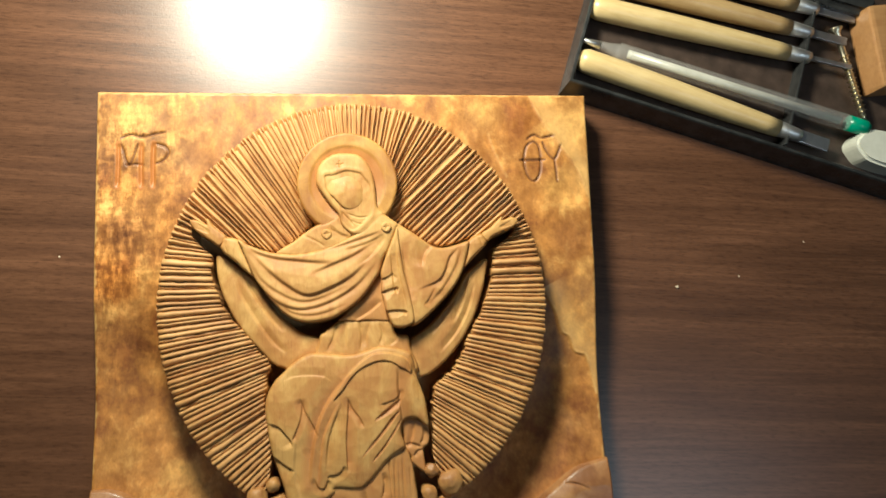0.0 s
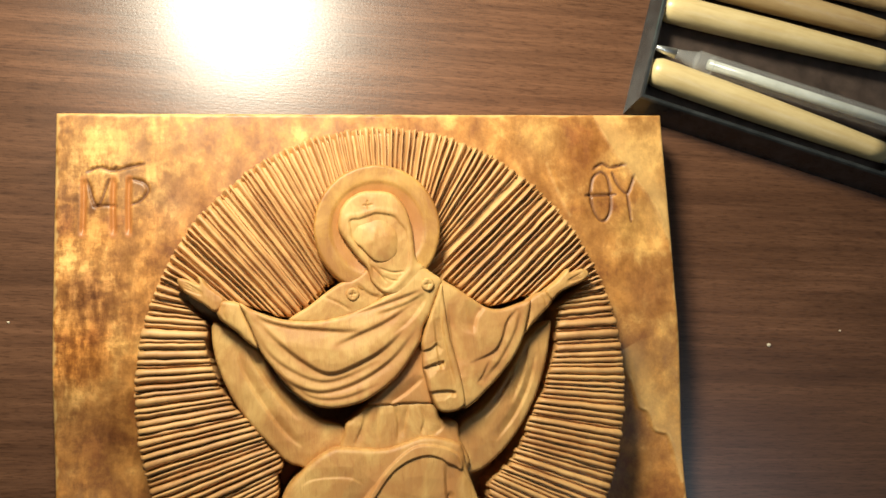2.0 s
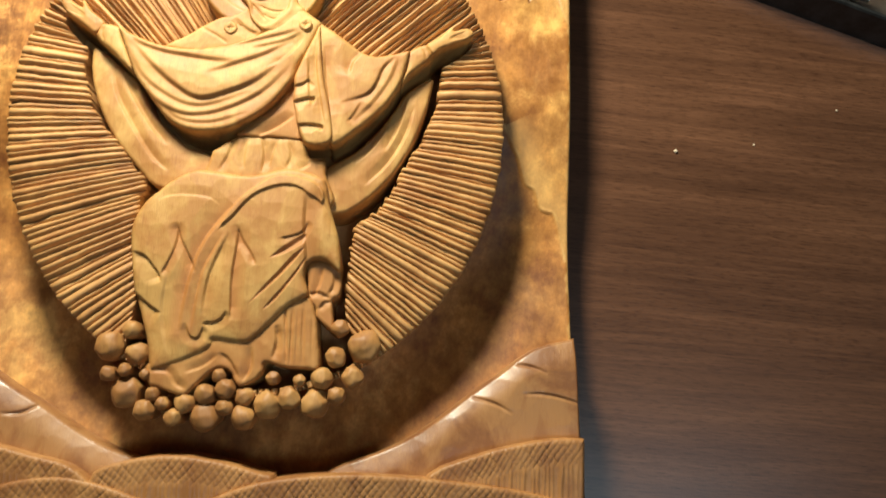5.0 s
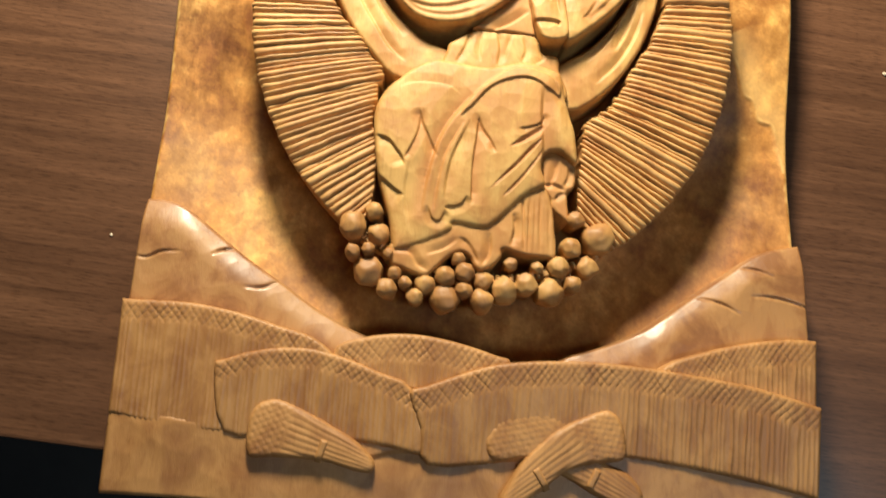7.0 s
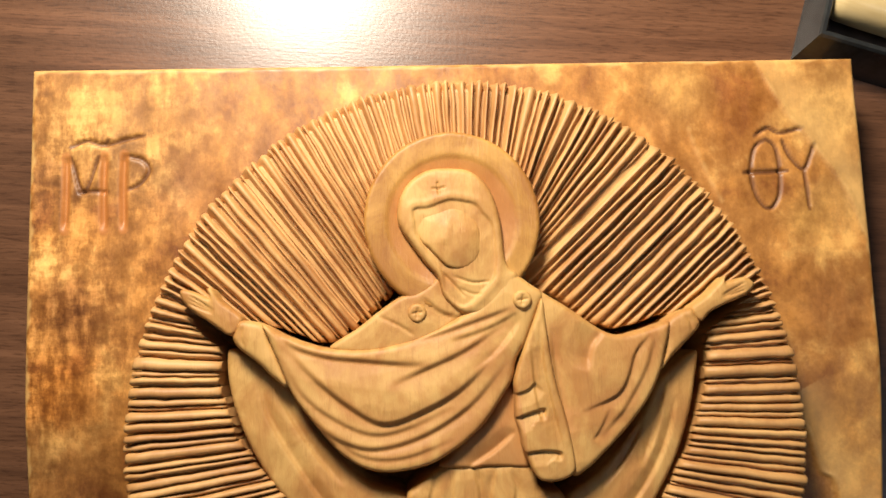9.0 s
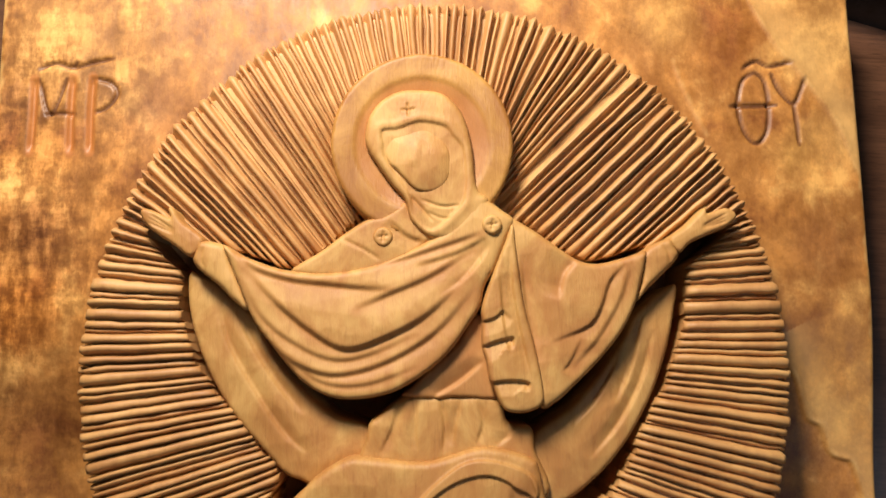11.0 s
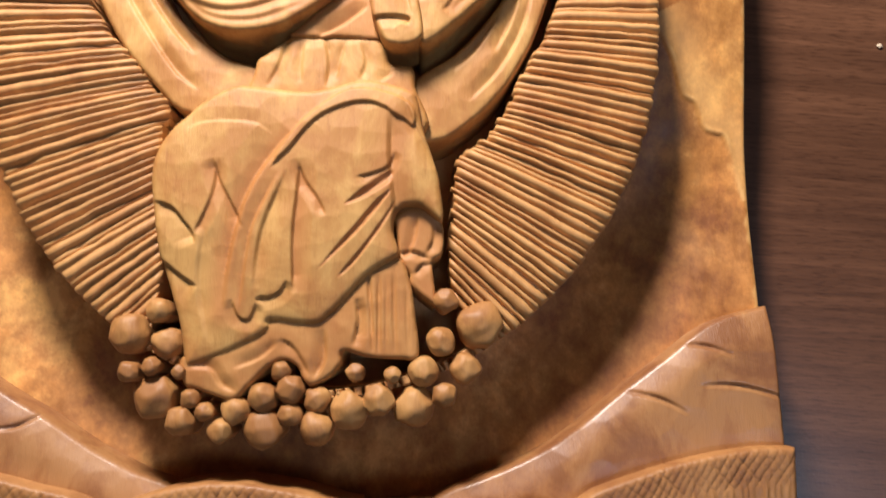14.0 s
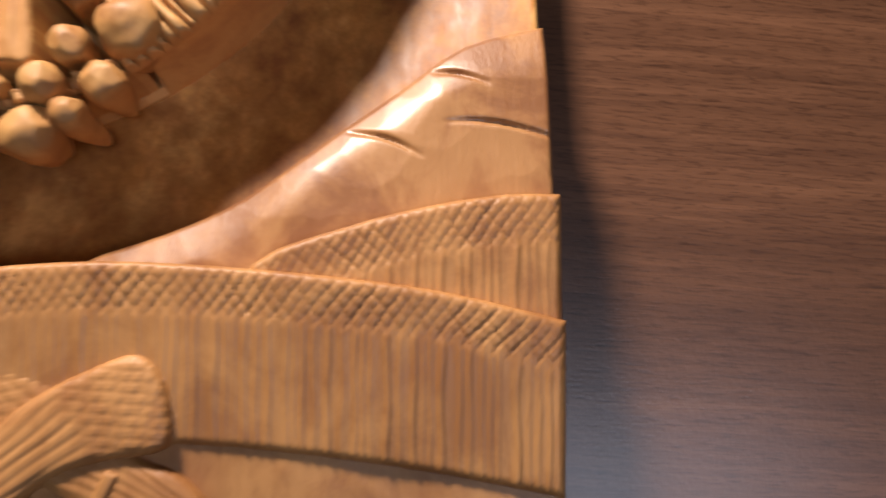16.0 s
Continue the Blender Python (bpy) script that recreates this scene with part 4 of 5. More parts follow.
figure_layers = [
    layer(VEIL_A, 8.0, 27.6, 1.4, 1.0, 0.8, [([(-49.8, 71.2), (-44.8, 60.6), (-38, 50.1), (-31.4, 42.3)], 0.45, 1.2, "r"), ([(-53, 70), (-50, 60), (-43, 48), (-36, 38), (-30, 33)], 0.45, 1.0, "r")]),
    layer(VEIL_B, 8.0, 27.6, 1.4, 1.0, 0.8, [([(52.7, 66.5), (49.4, 54.5), (44.9, 44.1)], 0.45, 1.2, "l"), ([(55, 62), (52, 51), (46, 40), (38, 31)], 0.45, 1.0, "l"), ([(46.8, 57.2), (41, 46.8), (34.1, 39.1)], 0.45, 1.0, "l")]),
    layer(WAIST, 8.0, 30.6, 1.6, 1.2, 0.8, WAIST_FOLDS),
    layer(CHEST, 8.0, 31.4, 0.9, 0.7, 0.4, [([(12.2, 54.9), (6.2, 50), (-0.3, 46.4)], 0.5, 1.3, "u")]),
    layer(HEM, 8.0, 31.6, 1.2, 1.0, 0.4, HEM_FOLDS),
    layer(TASSEL, 8.0, 30.2, 0.8, 0.7, 0.4, [([(25.4, 1.0), (24.4, -5), (22.2, -10)], 0.4, 1.0, "l"), ([(29.4, 0), (29.2, -5), (27.4, -9)], 0.4, 1.0, "r"), ([(20.6, -8.6), (24.4, -8.2), (28.6, -10)], 0.35, 1.1, "d"), ([(24.4, -14), (26.4, -11.4), (29, -11)], 0.35, 1.0, "d")]),
    layer(LAP, 8.0, 33.4, 1.8, 1.5, 1.6, LAP_FOLDS, lap_shape, 0.30),
    layer(COLLAR, 22.0, 34.0, 1.2, 0.9, 0.6, [([(-22.4, 85.2), (-15.7, 81.7), (-12.3, 79.3)], 0.28, 0.6, ""), ([(-10.5, 89.2), (-6, 85.2), (-1, 83.4)], 0.6, 0.9, "d")]),
    layer(CUFF_A, 12.0, 33.6, 1.8, 1.4, 0.8, [([(-55.4, 83.4), (-56, 80.4), (-54.8, 77.4)], 0.3, 0.6, "")]),
    layer(PALM_A, 12.0, 33.0, 1.0, 0.9, 0.8, fingers((-69.2, 90.6), (-62.6, 86.9), (0.3, 0.9)), None, 0.32, 3),
    layer(CUFF_B, 12.0, 33.6, 1.8, 1.4, 0.8, [([(56.8, 83), (58.2, 80.4), (58.4, 77.8)], 0.3, 0.6, "")]),
    layer(PALM_B, 12.0, 33.0, 1.0, 0.9, 0.8, fingers((73.6, 89.6), (66.9, 87), (-0.2, 0.8)), None, 0.32, 3),
    layer(SLEEVE, 12.0, 34.6, 1.6, 1.3, 1.0, SLEEVE_FOLDS, None, 0.40),
    layer(HOOD, 22.0, 35.2, 1.6, 1.3, 0.8, (), hood_shape, 0.32),
    layer(OVAL, 26.0, 35.0, 0.9, 1.0, 0.2, (), oval_shape, 0.28),
    layer(MANTLE, 12.0, 35.2, 1.8, 1.4, 1.0, MANTLE_FOLDS, None, 0.40),
    layer(SCARF, 20.0, 36.0, 1.2, 1.0, 0.4, SCARF_FOLDS, scarf_shape, 0.30),
    button(*BUTTONS[0], 34.9), button(*BUTTONS[1], 36.5),
]
figure = link_mesh("figure", *join(figure_layers), FIGURE_WOOD, panel, label="robed standing figure in relief, pale oiled wood with draped folds")


def fold_tone(P):
    """Redder, darker tone in the chiselled planes, fold lines and hangings than on the golden raised cloth."""
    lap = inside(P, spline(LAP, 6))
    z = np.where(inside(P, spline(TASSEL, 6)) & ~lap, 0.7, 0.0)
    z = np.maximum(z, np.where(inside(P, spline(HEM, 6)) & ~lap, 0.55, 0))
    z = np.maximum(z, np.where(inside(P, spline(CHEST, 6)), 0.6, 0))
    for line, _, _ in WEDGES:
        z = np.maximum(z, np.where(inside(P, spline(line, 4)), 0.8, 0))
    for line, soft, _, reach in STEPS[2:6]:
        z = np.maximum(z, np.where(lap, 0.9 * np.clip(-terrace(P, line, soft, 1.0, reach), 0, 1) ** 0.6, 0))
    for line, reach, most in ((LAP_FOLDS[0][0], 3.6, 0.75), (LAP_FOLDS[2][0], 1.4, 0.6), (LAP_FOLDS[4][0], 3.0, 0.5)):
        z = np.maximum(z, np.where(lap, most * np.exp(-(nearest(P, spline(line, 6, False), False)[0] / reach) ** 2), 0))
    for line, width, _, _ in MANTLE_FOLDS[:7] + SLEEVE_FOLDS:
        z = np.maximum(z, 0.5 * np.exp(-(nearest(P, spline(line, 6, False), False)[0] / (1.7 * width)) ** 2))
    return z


tone(figure, fold_tone)

# ---- cloud of small balls under the figure ----
BALLS = [(-43.0, -28.4, 4.1), (-36.1, -22.8, 2.6), (-34.0, -30.5, 3.2), (-42.2, -37.2, 2.2), (-37.2, -36.1, 2.0), (-36.4, -43.2, 4.5), (-30.4, -37.3, 1.5), (-30.1, -48.7, 3.1), (-27.8, -43.4, 2.1), (-24.1, -46.4, 1.9), (-20.6, -50.8, 2.5), (-17.3, -46.2, 3.1), (-11.0, -43.3, 3.0), (-10.5, -50.5, 4.3), (-6.9, -36.9, 2.1)]
BALLS += [(-4.4, -41.4, 3.0), (-4.5, -47.1, 2.5), (1.8, -43.7, 2.8), (1.7, -50.5, 3.6), (9.2, -46.2, 4.0), (10.7, -37.5, 2.0), (16.5, -43.9, 3.4), (19.6, -37.9, 1.8), (24.8, -45.4, 4.4), (27.0, -37.1, 3.2), (31.0, -29.9, 3.1), (36.9, -36.4, 3.3), (31.9, -42.6, 2.7), (40.7, -25.9, 5.1), (32.3, -20.3, 2.6)]
for n, (x, y, r) in enumerate(BALLS):
    bm = bmesh.new()
    bmesh.ops.create_icosphere(bm, subdivisions=4, radius=1)
    crown = 33.4 - 0.5 * (n % 3)
    dice = random.Random(n + 5)
    facets = [(Vector((dice.gauss(0, 1), dice.gauss(0, 1), abs(dice.gauss(0, 0.8)))).normalized(), dice.uniform(0.87, 0.97)) for _ in range(8)]
    for v in bm.verts:
        w = min([1 + 0.20 * noise.noise(v.co * 1.1 + Vector((n * 3.1, 0, 0)))] + [h / max(v.co.dot(f), 0.2) for f, h in facets])
        z = v.co.z * w
        grow = r * 1.15 * (1 - 0.10 * max(-z, 0))
        v.co = Vector((x + v.co.x * w * grow, y + v.co.y * w * grow, crown - 0.9 * r + (z * 0.9 * r if z > 0 else z * (crown - 0.9 * r - 12.5))))
        v.co *= 0.001
    part("cloud_ball", bm, BALL_WOOD, panel, smooth=True)

# ---- hills along the foot of the panel ----
SLOPE_A = [(-115.1, -22.6), (-107.9, -22.9), (-99.9, -26.2), (-87.6, -35.1), (-77.3, -42.1), (-67.2, -48.1), (-55, -55.9), (-43.1, -61.8), (-35.2, -65.1), (-34.6, -73), (-64.6, -76), (-115.1, -76)]
SLOPE_B = [(115.1, -20.2), (100.8, -24.6), (88.4, -33.7), (76.2, -42.6), (60.3, -54.6), (46.5, -61.4), (30.9, -67.3), (31.1, -73), (72.6, -74), (115.1, -70)]
HILL_A = [(-115.3, -58.6), (-105, -58.3), (-92.4, -58.3), (-77.6, -60.4), (-64.6, -63.7), (-53.3, -66.6), (-45.4, -73.4), (-44.5, -84.2), (-80.7, -98.8), (-115.3, -95)]
HILL_M = [(-45.8, -68.8), (-36.9, -65.1), (-27.8, -63.3), (-16.6, -63.1), (-3.3, -65), (8.2, -68), (13, -69.9), (10.8, -80.7), (-26.4, -81.2), (-45.1, -77)]
HILL_B = [(-84, -78.6), (-81.3, -75.7), (-72.7, -72.5), (-63.8, -70.6), (-52.9, -70.2), (-41.8, -72.6), (-30.5, -76.4), (-20, -80.8), (-13.7, -100.1), (-25, -99.9), (-36, -98.7), (-61.1, -98.5), (-79.2, -98.3)]
HILL_C = [(-20.9, -82.1), (-15.5, -79.6), (-4.7, -75.3), (6.3, -71.4), (19.3, -69.1), (38.2, -67.8), (57.3, -68.4), (76.7, -70), (96.1, -72.5), (115.3, -77.3), (115.3, -107.1), (86.6, -101.5), (52.4, -98), (30, -100.2), (11.6, -102.1), (-12.9, -104.4), (-16.4, -93.1)]
HILL_R = [(63.8, -67.7), (79.3, -61.3), (93.1, -57.5), (107, -55.2), (115.2, -55), (115.2, -84), (64, -79)]
FRONT = [(-115.2, -91.5), (-90, -95), (-60, -96), (-20, -97), (20, -97), (60, -95), (100, -98), (115.3, -100), (115.2, -118.8), (60, -120.2), (20, -121.2), (0, -120.8), (-30, -120.9), (-60, -120.6), (-90, -119.6), (-115, -119.6)]


def west(points):
    """The left half of the foot lies a little further in."""
    return [(x + 1.3 * min(1.0, -x / 25) if x < 0 else x, y) for x, y in points]


SLOPE_A, HILL_A, HILL_M, HILL_B, HILL_C, FRONT = map(west, (SLOPE_A, HILL_A, HILL_M, HILL_B, HILL_C, FRONT))


def sharp(points):
    """The outline with its corners on the panel's straight sides kept sharp."""
    out = []
    p = np.array(points, float)
    p[np.abs(p[:, 0]) > 113, 0] *= 1.006
    p[(p[:, 0] > 113) & (p[:, 1] < -50), 0] += 1.0
    for a, b, c in zip(np.roll(p, 1, 0), p, np.roll(p, -1, 0)):
        if abs(b[0]) > 113:
            out += [b + 0.5 * (a - b) / np.hypot(*(a - b)), b, b + 0.5 * (c - b) / np.hypot(*(c - b))]
        else:
            out.append(b)
    line = spline(out, 3)
    line[:, 0] = np.clip(line[:, 0], -114.8, 117.2)
    return line


def edge_line(points, n):
    p = np.array(points[:n], float)
    p = p[np.argsort(p[:, 0])]
    return lambda x: np.interp(x, p[:, 0], p[:, 1])


def hill(points, n, base, height, tilt, band=8.0, pitch=4.6):
    """A rounded hill with a cross-hatched band under its crest and fine upright gouge lines below."""
    crest = edge_line(spline(points[:n], 6, False), 6 * n)
    def top(P, d):
        x, y = P.T
        low = crest(x) - y
        z = height + tilt * low + rounded(d, 1.8, 1.4) + waves(P, 8, 0.15, height)
        near = ease(low, 0.2, 1.2) * ease(-low, -band - 1.0, -band + 1.5)
        wob = 0.12 * np.sin(y * 0.9 + x * 0.23)
        u, v = x + 0.72 * low + wob + 0.5 * np.sin(0.21 * x), x - 0.80 * low - wob + 0.6 * np.sin(0.17 * x + 2)
        one = np.cos(2 * np.pi * u / pitch) ** 20 * (0.80 + 0.20 * np.sin(np.round(u / pitch * 2) * 3.6))
        two = np.cos(2 * np.pi * v / (pitch * 1.05)) ** 20 * (0.70 + 0.30 * np.sin(np.round(v / pitch * 2) * 2.3 + 1))
        z -= (0.42 + 0.10 * np.sin(0.31 * x + 1.1)) * near * np.maximum(one, 0.85 * two)
        fine = np.abs(np.sin(np.pi * (x + 0.14 * np.sin(y * 0.35 + x) + 0.55 * np.sin(0.61 * x) + 0.3 * np.sin(1.13 * x + 1)) / 1.95)) ** 8
        patch = np.clip(0.82 - 0.30 * np.cos(0.058 * (x - 26)) + 0.22 * np.sin(0.29 * x - 0.13 * y), 0.25, 1)
        z += 0.46 * ease(low, band - 1.5, band + 1.0) * fine * patch * (0.75 + 0.25 * np.sin(1.4 * x))
        return z
    return relief(sharp(points), base, top, 0.36)


def slope(points, n, splits):
    crest = edge_line(spline(points[:n], 6, False), 6 * n)
    def top(P, d):
        low = crest(P[:, 0]) - P[:, 1]
        z = 23.6 - 0.42 * 1.6 * np.log1p(np.exp((7.5 - low) / 1.6)) + 0.03 * low + rounded(d, 1.0, 0.8) + waves(P, 11, 0.30, 1.0) + scoops(P, 6.5, 0.22, n)
        for line in splits:
            z += cut(P, line, 0.45, 1.2, "", 0.5)
        return z
    return relief(sharp(points), 4.0, top, 0.4)


link_mesh("slope", *slope(SLOPE_A, 9, ([(-116, -43), (-111, -43.6), (-106, -41.2), (-99, -40.6)], [(-90, -41), (-86, -38.6), (-81, -38)], [(-78, -51), (-72, -50.6), (-66, -47.6)])), SLOPE_WOOD, panel, label="smooth varnished mountainside with a glossy crest")
link_mesh("slope", *slope(SLOPE_B, 7, ([(78, -42), (86, -43.8), (93, -47.5)], [(94, -30.4), (99, -30.8), (105.5, -33.2)], [(96, -40.6), (104, -40.4), (112, -42), (124, -46)])), SLOPE_WOOD, panel, label="smooth varnished mountainside with a glossy crest")
link_mesh("front_ground", *relief(sharp(FRONT), 8.0, lambda P, d: 27.2 - 0.05 * np.maximum(-97 - P[:, 1], 0) + rounded(d, 1.3, 1.0) + waves(P, 13, 0.4, 0.7) + scoops(P, 8.0, 0.22, 3) + cut(P, [(-38, -107), (-24, -102), (-8, -100.5)], 1.2, 0.9, "d"), 0.6), HILL_WOOD, panel, label="smooth brown carved ground along the foot")
link_mesh("hill", *hill(HILL_A, 7, 5.0, 30.2, -0.075, 7.0), HILL_WOOD, panel)
link_mesh("hill", *hill(HILL_M, 7, 5.0, 29.6, -0.05, 9.0), HILL_WOOD, panel)
link_mesh("hill", *hill(HILL_R, 5, 5.0, 30.0, -0.05, 9.0), HILL_WOOD, panel)
link_mesh("hill", *hill(HILL_B, 8, 5.0, 30.8, -0.11, 6.5), HILL_WOOD, panel)
link_mesh("hill", *hill(HILL_C, 10, 5.0, 31.8, -0.115, 8.5), HILL_WOOD, panel)

# ---- sheaves lying on the hills ----
SHEAF_L = [(-70.5, -95.4), (-69, -90), (-65.7, -87.6), (-60.4, -87.3), (-49, -92), (-45.2, -93.9), (-37.5, -97.9), (-31.9, -103), (-32.1, -106.5), (-36.6, -106.8), (-47.6, -104.4), (-61.9, -104.2), (-69.3, -104.3)]
SHEAF_F = [(12.5, -112.2), (14.4, -108.2), (19.3, -99.9), (28, -91.2), (37.1, -86.1), (44.5, -83.4), (48.7, -86.3), (50.5, -92.6), (49.8, -98.1), (41.5, -99.8), (32.4, -102.7), (25.4, -108.5), (18.4, -113.6), (13.9, -113.9)]
SHEAF_K = [(7.1, -96.2), (8.6, -91.5), (12.9, -86.3), (17.4, -83.6), (27.9, -85.7), (33.8, -89.1), (43.8, -98.6), (51.5, -101.8), (56.4, -107), (55.6, -110.6), (50.1, -112.2), (42.4, -109.6), (32.8, -104.7), (21.3, -99.9), (10.2, -101.1)]


def sheaf(points, height, root, head, tie):
    middle = np.mean(west(points), 0)
    points = [tuple(middle + 1.055 * (np.array(p) - middle) + (0, -0.4)) for p in west(points)]
    root, head = np.array(root, float), np.array(head, float)
    length = np.hypot(*(head - root))
    axis = (head - root) / length
    across = np.array((-axis[1], axis[0]))
    def top(P, d):
        u, v = (P - root) @ axis, (P - root) @ across
        fan = v / (1 + np.maximum(u, 0) / 26)
        head_end = ease(u, 0.66 * length, 0.76 * length)
        hatch = np.maximum(np.abs(np.sin(np.pi * (v + 0.8 * u) / 2.3)), np.abs(np.sin(np.pi * (v - 0.8 * u) / 2.3))) ** 16
        return height - 0.16 * head_end * hatch + rounded(d, 2.0, 1.7) + 0.6 * (1 - np.exp(-d / 5)) - (0.22 + 0.07 * np.sin(1.7 * fan + 0.2 * u)) * (1 - 0.75 * head_end) * np.abs(np.sin(np.pi * (fan + 0.05 * np.sin(u * 0.5 + fan)) / 1.05)) ** 6
    ob = link_mesh("sheaf", *relief(spline(points, 4), 22.0, top, 0.36), HILL_WOOD, panel, label="tied sheaf with carved straw lines")
    rim = spline(points, 4)
    mid, half, wide = root + axis * tie[0], tie[1], 1.1
    band = np.array([mid - across * half - axis * wide, mid - across * half + axis * wide, mid + across * half + axis * wide, mid + across * half - axis * wide])

    def band_top(P):
        near = np.where(inside(P, rim), nearest(P, rim, True)[0], 0)
        return height + 0.45 + rounded(near, 2.0, 1.7) + 0.6 * (1 - np.exp(-near / 5))

    link_mesh("binding", *relief(spline(np.vstack([band[k] + (band[(k + 1) % 4] - band[k]) * f for k in range(4) for f in (0, 0.33, 0.66)]), 2), 24.0, lambda P, d: band_top(P) + rounded(d, 0.5, 0.4), 0.3), HILL_WOOD, ob)


sheaf(SHEAF_K, 29.6, (54, -110.9), (12.5, -91.4), (14, 3.2))
sheaf(SHEAF_L, 30.2, (-31.7, -105.9), (-68.7, -96.4), (15, 3.6))
sheaf(SHEAF_F, 31.2, (14, -113.3), (48.5, -89.5), (12.5, 3.9))

# ---- tool tray and what lies in it ----
TRAY = pose(0.1105, 0.1648, 0, 0, 0, -18.0)


def tray():
    e = empty("tool_tray")
    e.matrix_world = TRAY
    tagged(e, "shallow black plastic tool tray with low walls and a divider", "tray")
    part("floor_plate", box(0.001, 0.259, 0.001, 0.149, 0, 0.0022), TRAY_LINING, e)
    # four mitred walls: a sloping outside (bottom, top) and an upright inside (top, bottom)
    loops = []
    for x0, x1, y0, y1, z in ((-0.0016, 0.2616, -0.0038, 0.1516, 0.0), (-0.0003, 0.2603, -0.0006, 0.1503, 0.0132), (0.0001, 0.2599, 0.0000, 0.1499, 0.0140),
                              (0.0012, 0.2588, 0.0012, 0.1488, 0.0140), (0.0016, 0.2584, 0.0016, 0.1484, 0.0135), (0.0026, 0.2574, 0.0028, 0.1472, 0.0)):
        loops.append(((x0, y0, z), (x1, y0, z), (x1, y1, z), (x0, y1, z)))
    for k in range(4):
        V = [loop[k] for loop in loops] + [loop[(k + 1) % 4] for loop in loops]
        F = [(i, i + 6, (i + 1) % 6 + 6, (i + 1) % 6) for i in range(6)] + [tuple(range(6)), tuple(range(11, 5, -1))]
        link_mesh("wall", np.array(V), F, BLACK_PLASTIC, e, smooth=False)
    part("divider", box(0.1185, 0.1197, 0.004, 0.146, 0.002, 0.0115, 0.0004), BLACK_PLASTIC, e, "thin dark plastic divider")


tray()


def chisel(a, b, blade_end, radius, wood, blade_width, z=0.0092, label=""):
    """A carving chisel: swelling wooden handle from a to b, ferrule, flat blade to blade_end."""
    a, b, c = Vector((*a, 0)) * 0.001, Vector((*b, 0)) * 0.001, Vector((*blade_end, 0)) * 0.001
    e = empty("chisel")
    e.matrix_world = Matrix.Translation(a + Vector((0, 0, z))) @ (b - a).to_track_quat("X", "Z").to_matrix().to_4x4()
    tagged(e, label, "chisel", group="chisels in the tray")
    n, full = (b - a).length, (c - a).length
    r = radius
    part("handle", lathe([(0, 0.55 * r), (0.0012, 0.82 * r), (0.004, 0.98 * r), (0.012, 1.0 * r), (0.45 * n, 0.97 * r), (0.75 * n, 0.86 * r), (0.93 * n, 0.76 * r), (n, 0.70 * r)], None, 28), wood, e, smooth=True)
    part("ferrule", lathe([(n, 0.60 * r), (n + 0.0004, 0.66 * r), (n + 0.010, 0.56 * r), (n + 0.0125, 0.50 * r)], None, 24), CHROME, e, smooth=True)
    w = blade_width / 2
    part("blade", box(n + 0.011, full, -w, w, -0.0009, 0.0009, 0.0003), STEEL, e)


chisel((117.2, 178.2), (222.4, 141.0), (249.4, 131.2), 0.0064, PALE_HANDLE, 0.0068, label="carving chisel with a pale turned handle and flat steel blade")
chisel((125.4, 206.6), (232.0, 182.6), (266.0, 169.0), 0.0062, PALE_HANDLE, 0.0026, label="carving chisel with a pale turned handle and narrow steel blade")
chisel((129.0, 222.4), (234.6, 196.6), (266.0, 188.0), 0.0060, BROWN_HANDLE, 0.0045, label="carving chisel with a darker worn wooden handle")
chisel((135.0, 236.4), (239.4, 210.0), (272.0, 199.6), 0.0060, BROWN_HANDLE, 0.0045, label="carving chisel with a brown wooden handle")


def ball_pen(a, b):
    a, b = Vector((*a, 0)) * 0.001, Vector((*b, 0)) * 0.001
    e = empty("pen")
    e.matrix_world = Matrix.Translation(a + Vector((0, 0, 0.0120))) @ (b - a).to_track_quat("X", "Z").to_matrix().to_4x4()
    tagged(e, "clear plastic gel pen with a metal tip and green end", "pen")
    n = (b - a).length
    part("tip", lathe([(0, 0.0004), (0.002, 0.0007), (0.0025, 0.0012), (0.011, 0.0022)], None, 16), CHROME, e, smooth=True)
    part("cone", lathe([(0.0105, 0.0020), (0.014, 0.0024), (0.0205, 0.0036), (0.021, 0.0036)], None, 20), CLEAR, e, smooth=True)
    part("grip", lathe([(0.0212, 0.0042), (0.0215, 0.0044), (0.0275, 0.0044), (0.0278, 0.0042)], None, 20), CLEAR, e, smooth=True)
    part("barrel", lathe([(0.028, 0.0042), (0.0285, 0.0043), (n - 0.012, 0.0043), (n - 0.0115, 0.0041)], None, 12), CLEAR, e)
    part("refill", lathe([(0.026, 0.0009), (0.0262, 0.0022), (n - 0.016, 0.0022), (n - 0.0158, 0.0009)], None, 16), REFILL_PLASTIC, e, "milky ink refill", smooth=True)
    part("end_plug", lathe([(n - 0.0114, 0.0042), (n - 0.002, 0.0042), (n, 0.0034)], None, 16), GREEN, e, smooth=True)


ball_pen((117.6, 187.6), (270.8, 139.8))


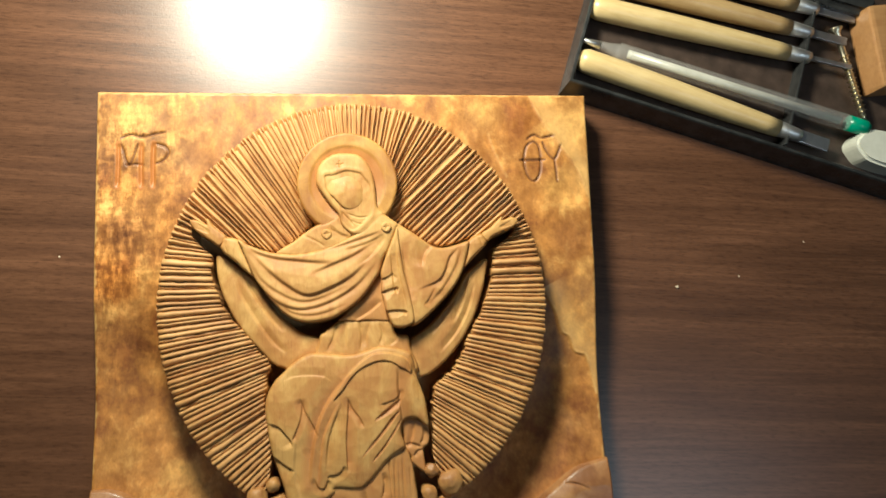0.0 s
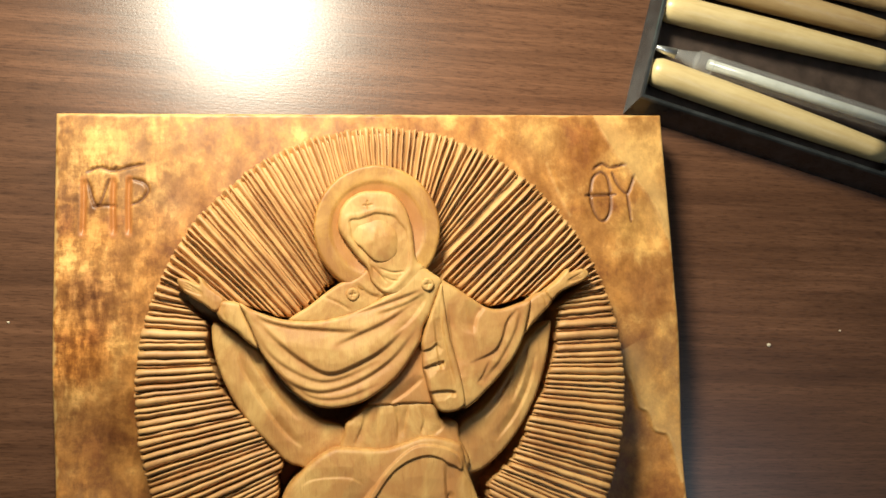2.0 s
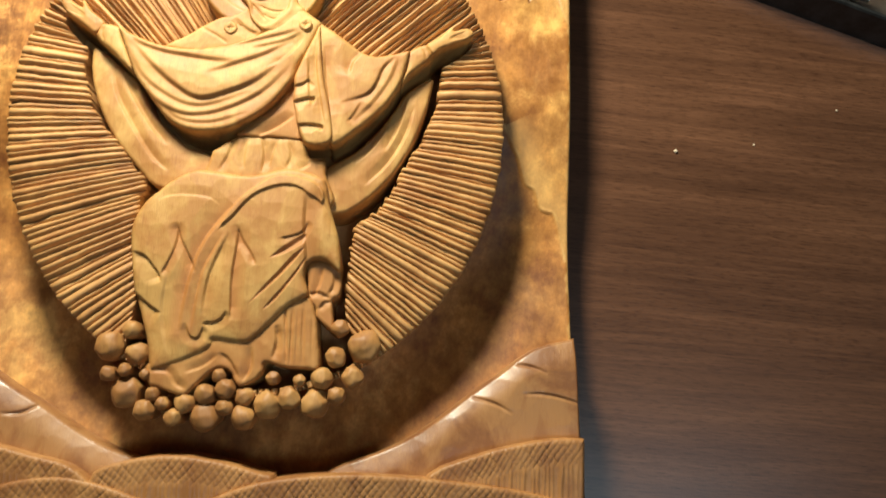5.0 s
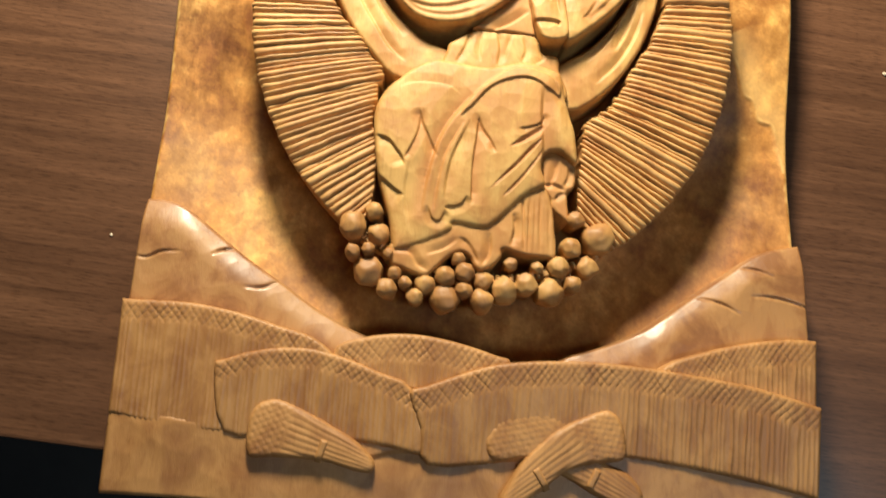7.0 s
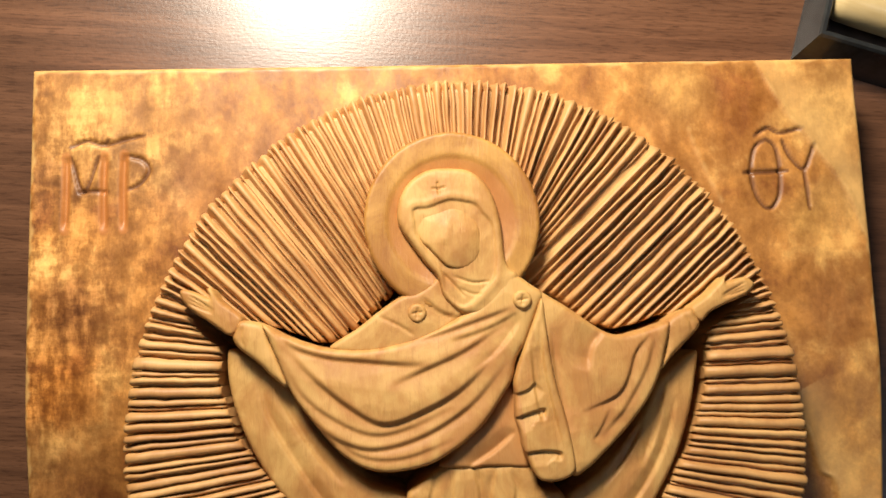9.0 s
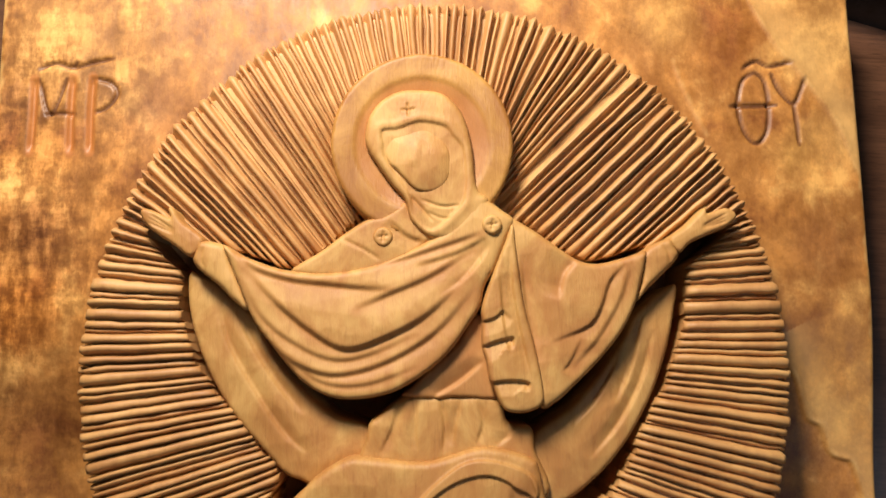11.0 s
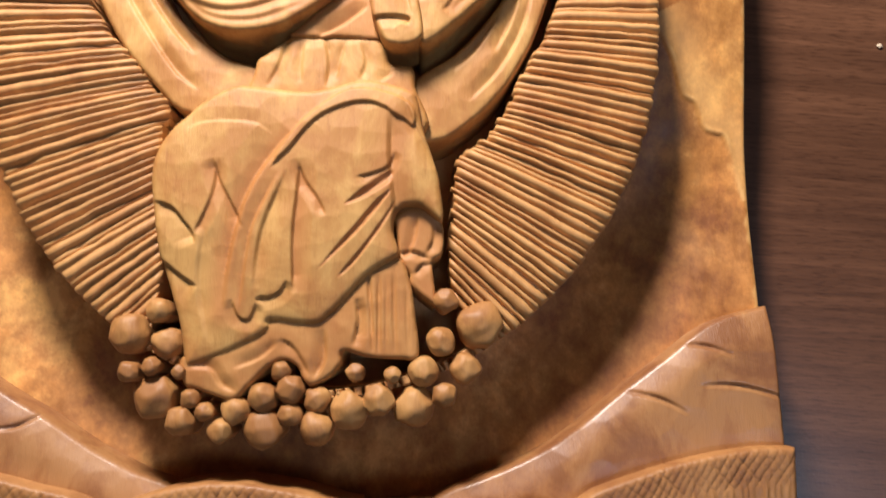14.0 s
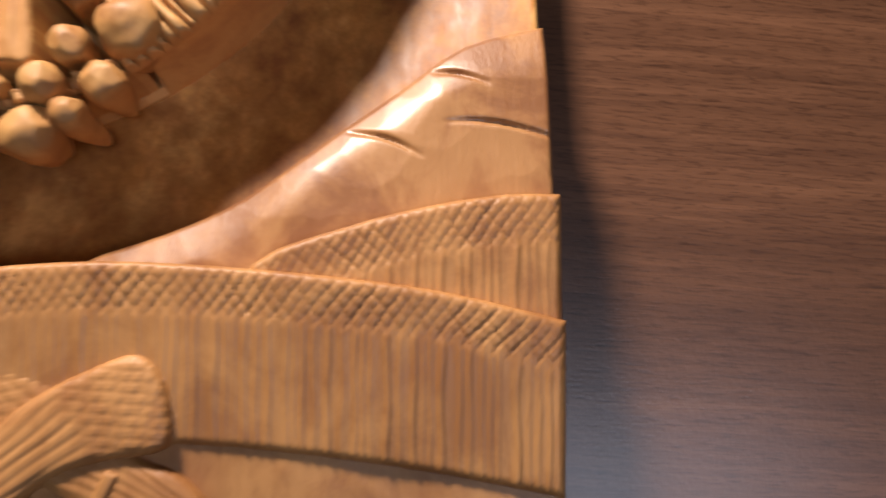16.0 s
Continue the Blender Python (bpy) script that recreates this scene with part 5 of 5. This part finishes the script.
def wood_screw(a, b):
    a, b = Vector((*a, 0)) * 0.001, Vector((*b, 0)) * 0.001
    e = empty("wood_screw")
    e.matrix_world = Matrix.Translation(a + Vector((0, 0, 0.0075))) @ (b - a).to_track_quat("X", "Z").to_matrix().to_4x4()
    tagged(e, "long yellow zinc wood screw lying in the tray", "screw")
    n = (b - a).length
    part("shank", lathe([(0, 0.0036), (0.0006, 0.0038), (0.003, 0.0018), (0.016, 0.0017), (n - 0.006, 0.0015), (n, 0.0002)], None, 16), BRASS, e, smooth=True)
    bm = bmesh.new()
    rows, turns = [], int((n - 0.017) / 0.0026)
    for k in range(turns * 14 + 1):
        t = 2 * math.pi * k / 14
        x = 0.016 + 0.0026 * k / 14
        fade = 1 if x < n - 0.008 else max((n - x) / 0.008, 0.1)
        rows.append([bm.verts.new((x + dx, r * fade * math.cos(t), r * fade * math.sin(t))) for dx, r in ((-0.0006, 0.0014), (0, 0.0027), (0.0006, 0.0014))])
    for p, q in zip(rows, rows[1:]):
        for i in (0, 1):
            bm.faces.new((p[i], q[i], q[i + 1], p[i + 1]))
    part("thread", bm, BRASS, e)


wood_screw((262.0, 197.5), (273.6, 143.0))


def slab(name, points, z0, z1, mat, label, category, edge=0.0015):
    bm = bmesh.new()
    vs = [bm.verts.new((x * 0.001, y * 0.001, z0)) for x, y in spline(points, 4)]
    f = bm.faces.new(vs)
    up = bmesh.ops.extrude_face_region(bm, geom=[f])
    top = [v for v in up["geom"] if isinstance(v, bmesh.types.BMVert)]
    bmesh.ops.translate(bm, verts=top, vec=(0, 0, z1 - z0))
    bmesh.ops.recalc_face_normals(bm, faces=bm.faces[:])
    rim = [x for x in bm.edges if all(abs(v.co.z - z1) < 1e-6 for v in x.verts)]
    bmesh.ops.bevel(bm, geom=rim, offset=edge, segments=3, affect="EDGES")
    return tagged(part(name, bm, mat, None, smooth=False), label, category)


slab("eraser", [(262.1, 132.3), (267.5, 137.9), (276.5, 138.6), (290.5, 135.0), (301.5, 130.0), (298.5, 115.6), (284.5, 117.0), (269.5, 121.6), (264.5, 126.2)], 0.0022, 0.0150, CREAM, "cream coloured worn eraser lying in the tray", "eraser")
tagged(part("wood_block", box(0, 0.030, 0, 0.045, 0.0022, 0.021, 0.002, pose(0.2770, 0.1600, 0, 0, 0, 5.0)), ORANGE_WOOD), "small orange-brown sanded wooden block in the tray", "wood block")
slab("dark_cap", [(250, 216), (262, 222), (276, 219), (283, 210), (278, 202.5), (264, 205), (252, 209)], 0.0022, 0.016, BLACK_PLASTIC, "dark rounded plastic cap among the tools", "cap", 0.003)

# ---- mint lid lying behind the tray ----
lid = empty("lid", (0.086, 0.2775, 0))
tagged(lid, "pale mint green round plastic lid on the table", "lid")
part("rim", lathe([(0, 0.058), (0.0006, 0.060), (0.0022, 0.060), (0.0032, 0.0588), (0.0032, 0.0565)], pose(0, 0, 0, 0, -90, 0), 64), MINT, lid, smooth=False)
part("top_disc", lathe([(0.0012, 0.0560), (0.0024, 0.0560), (0.0027, 0.050)], pose(0, 0, 0, 0, -90, 0), 64), MINT, lid, smooth=False)

# ---- crumbs of wood on the table ----
for n, (x, y, r) in enumerate(((164.5, 60, 0.9), (198.4, 64.6, 0.5), (-137, 82, 0.5), (-132.4, -32.6, 0.6), (236, 82, 0.5))):
    bm = bmesh.new()
    bmesh.ops.create_icosphere(bm, subdivisions=2, radius=1)
    for v in bm.verts:
        k = 1 + 0.5 * noise.noise(v.co * 1.7 + Vector((n * 5.3, 1, 2)))
        v.co = Vector((x + v.co.x * r * k, y + 0.8 * v.co.y * r * k, 0.45 * r * (1 + v.co.z) * 1.0)) * 0.001
    tagged(part("wood_crumb", bm, CRUMB, smooth=False), "tiny pale crumb of wood on the table", "crumb", "wood crumbs")
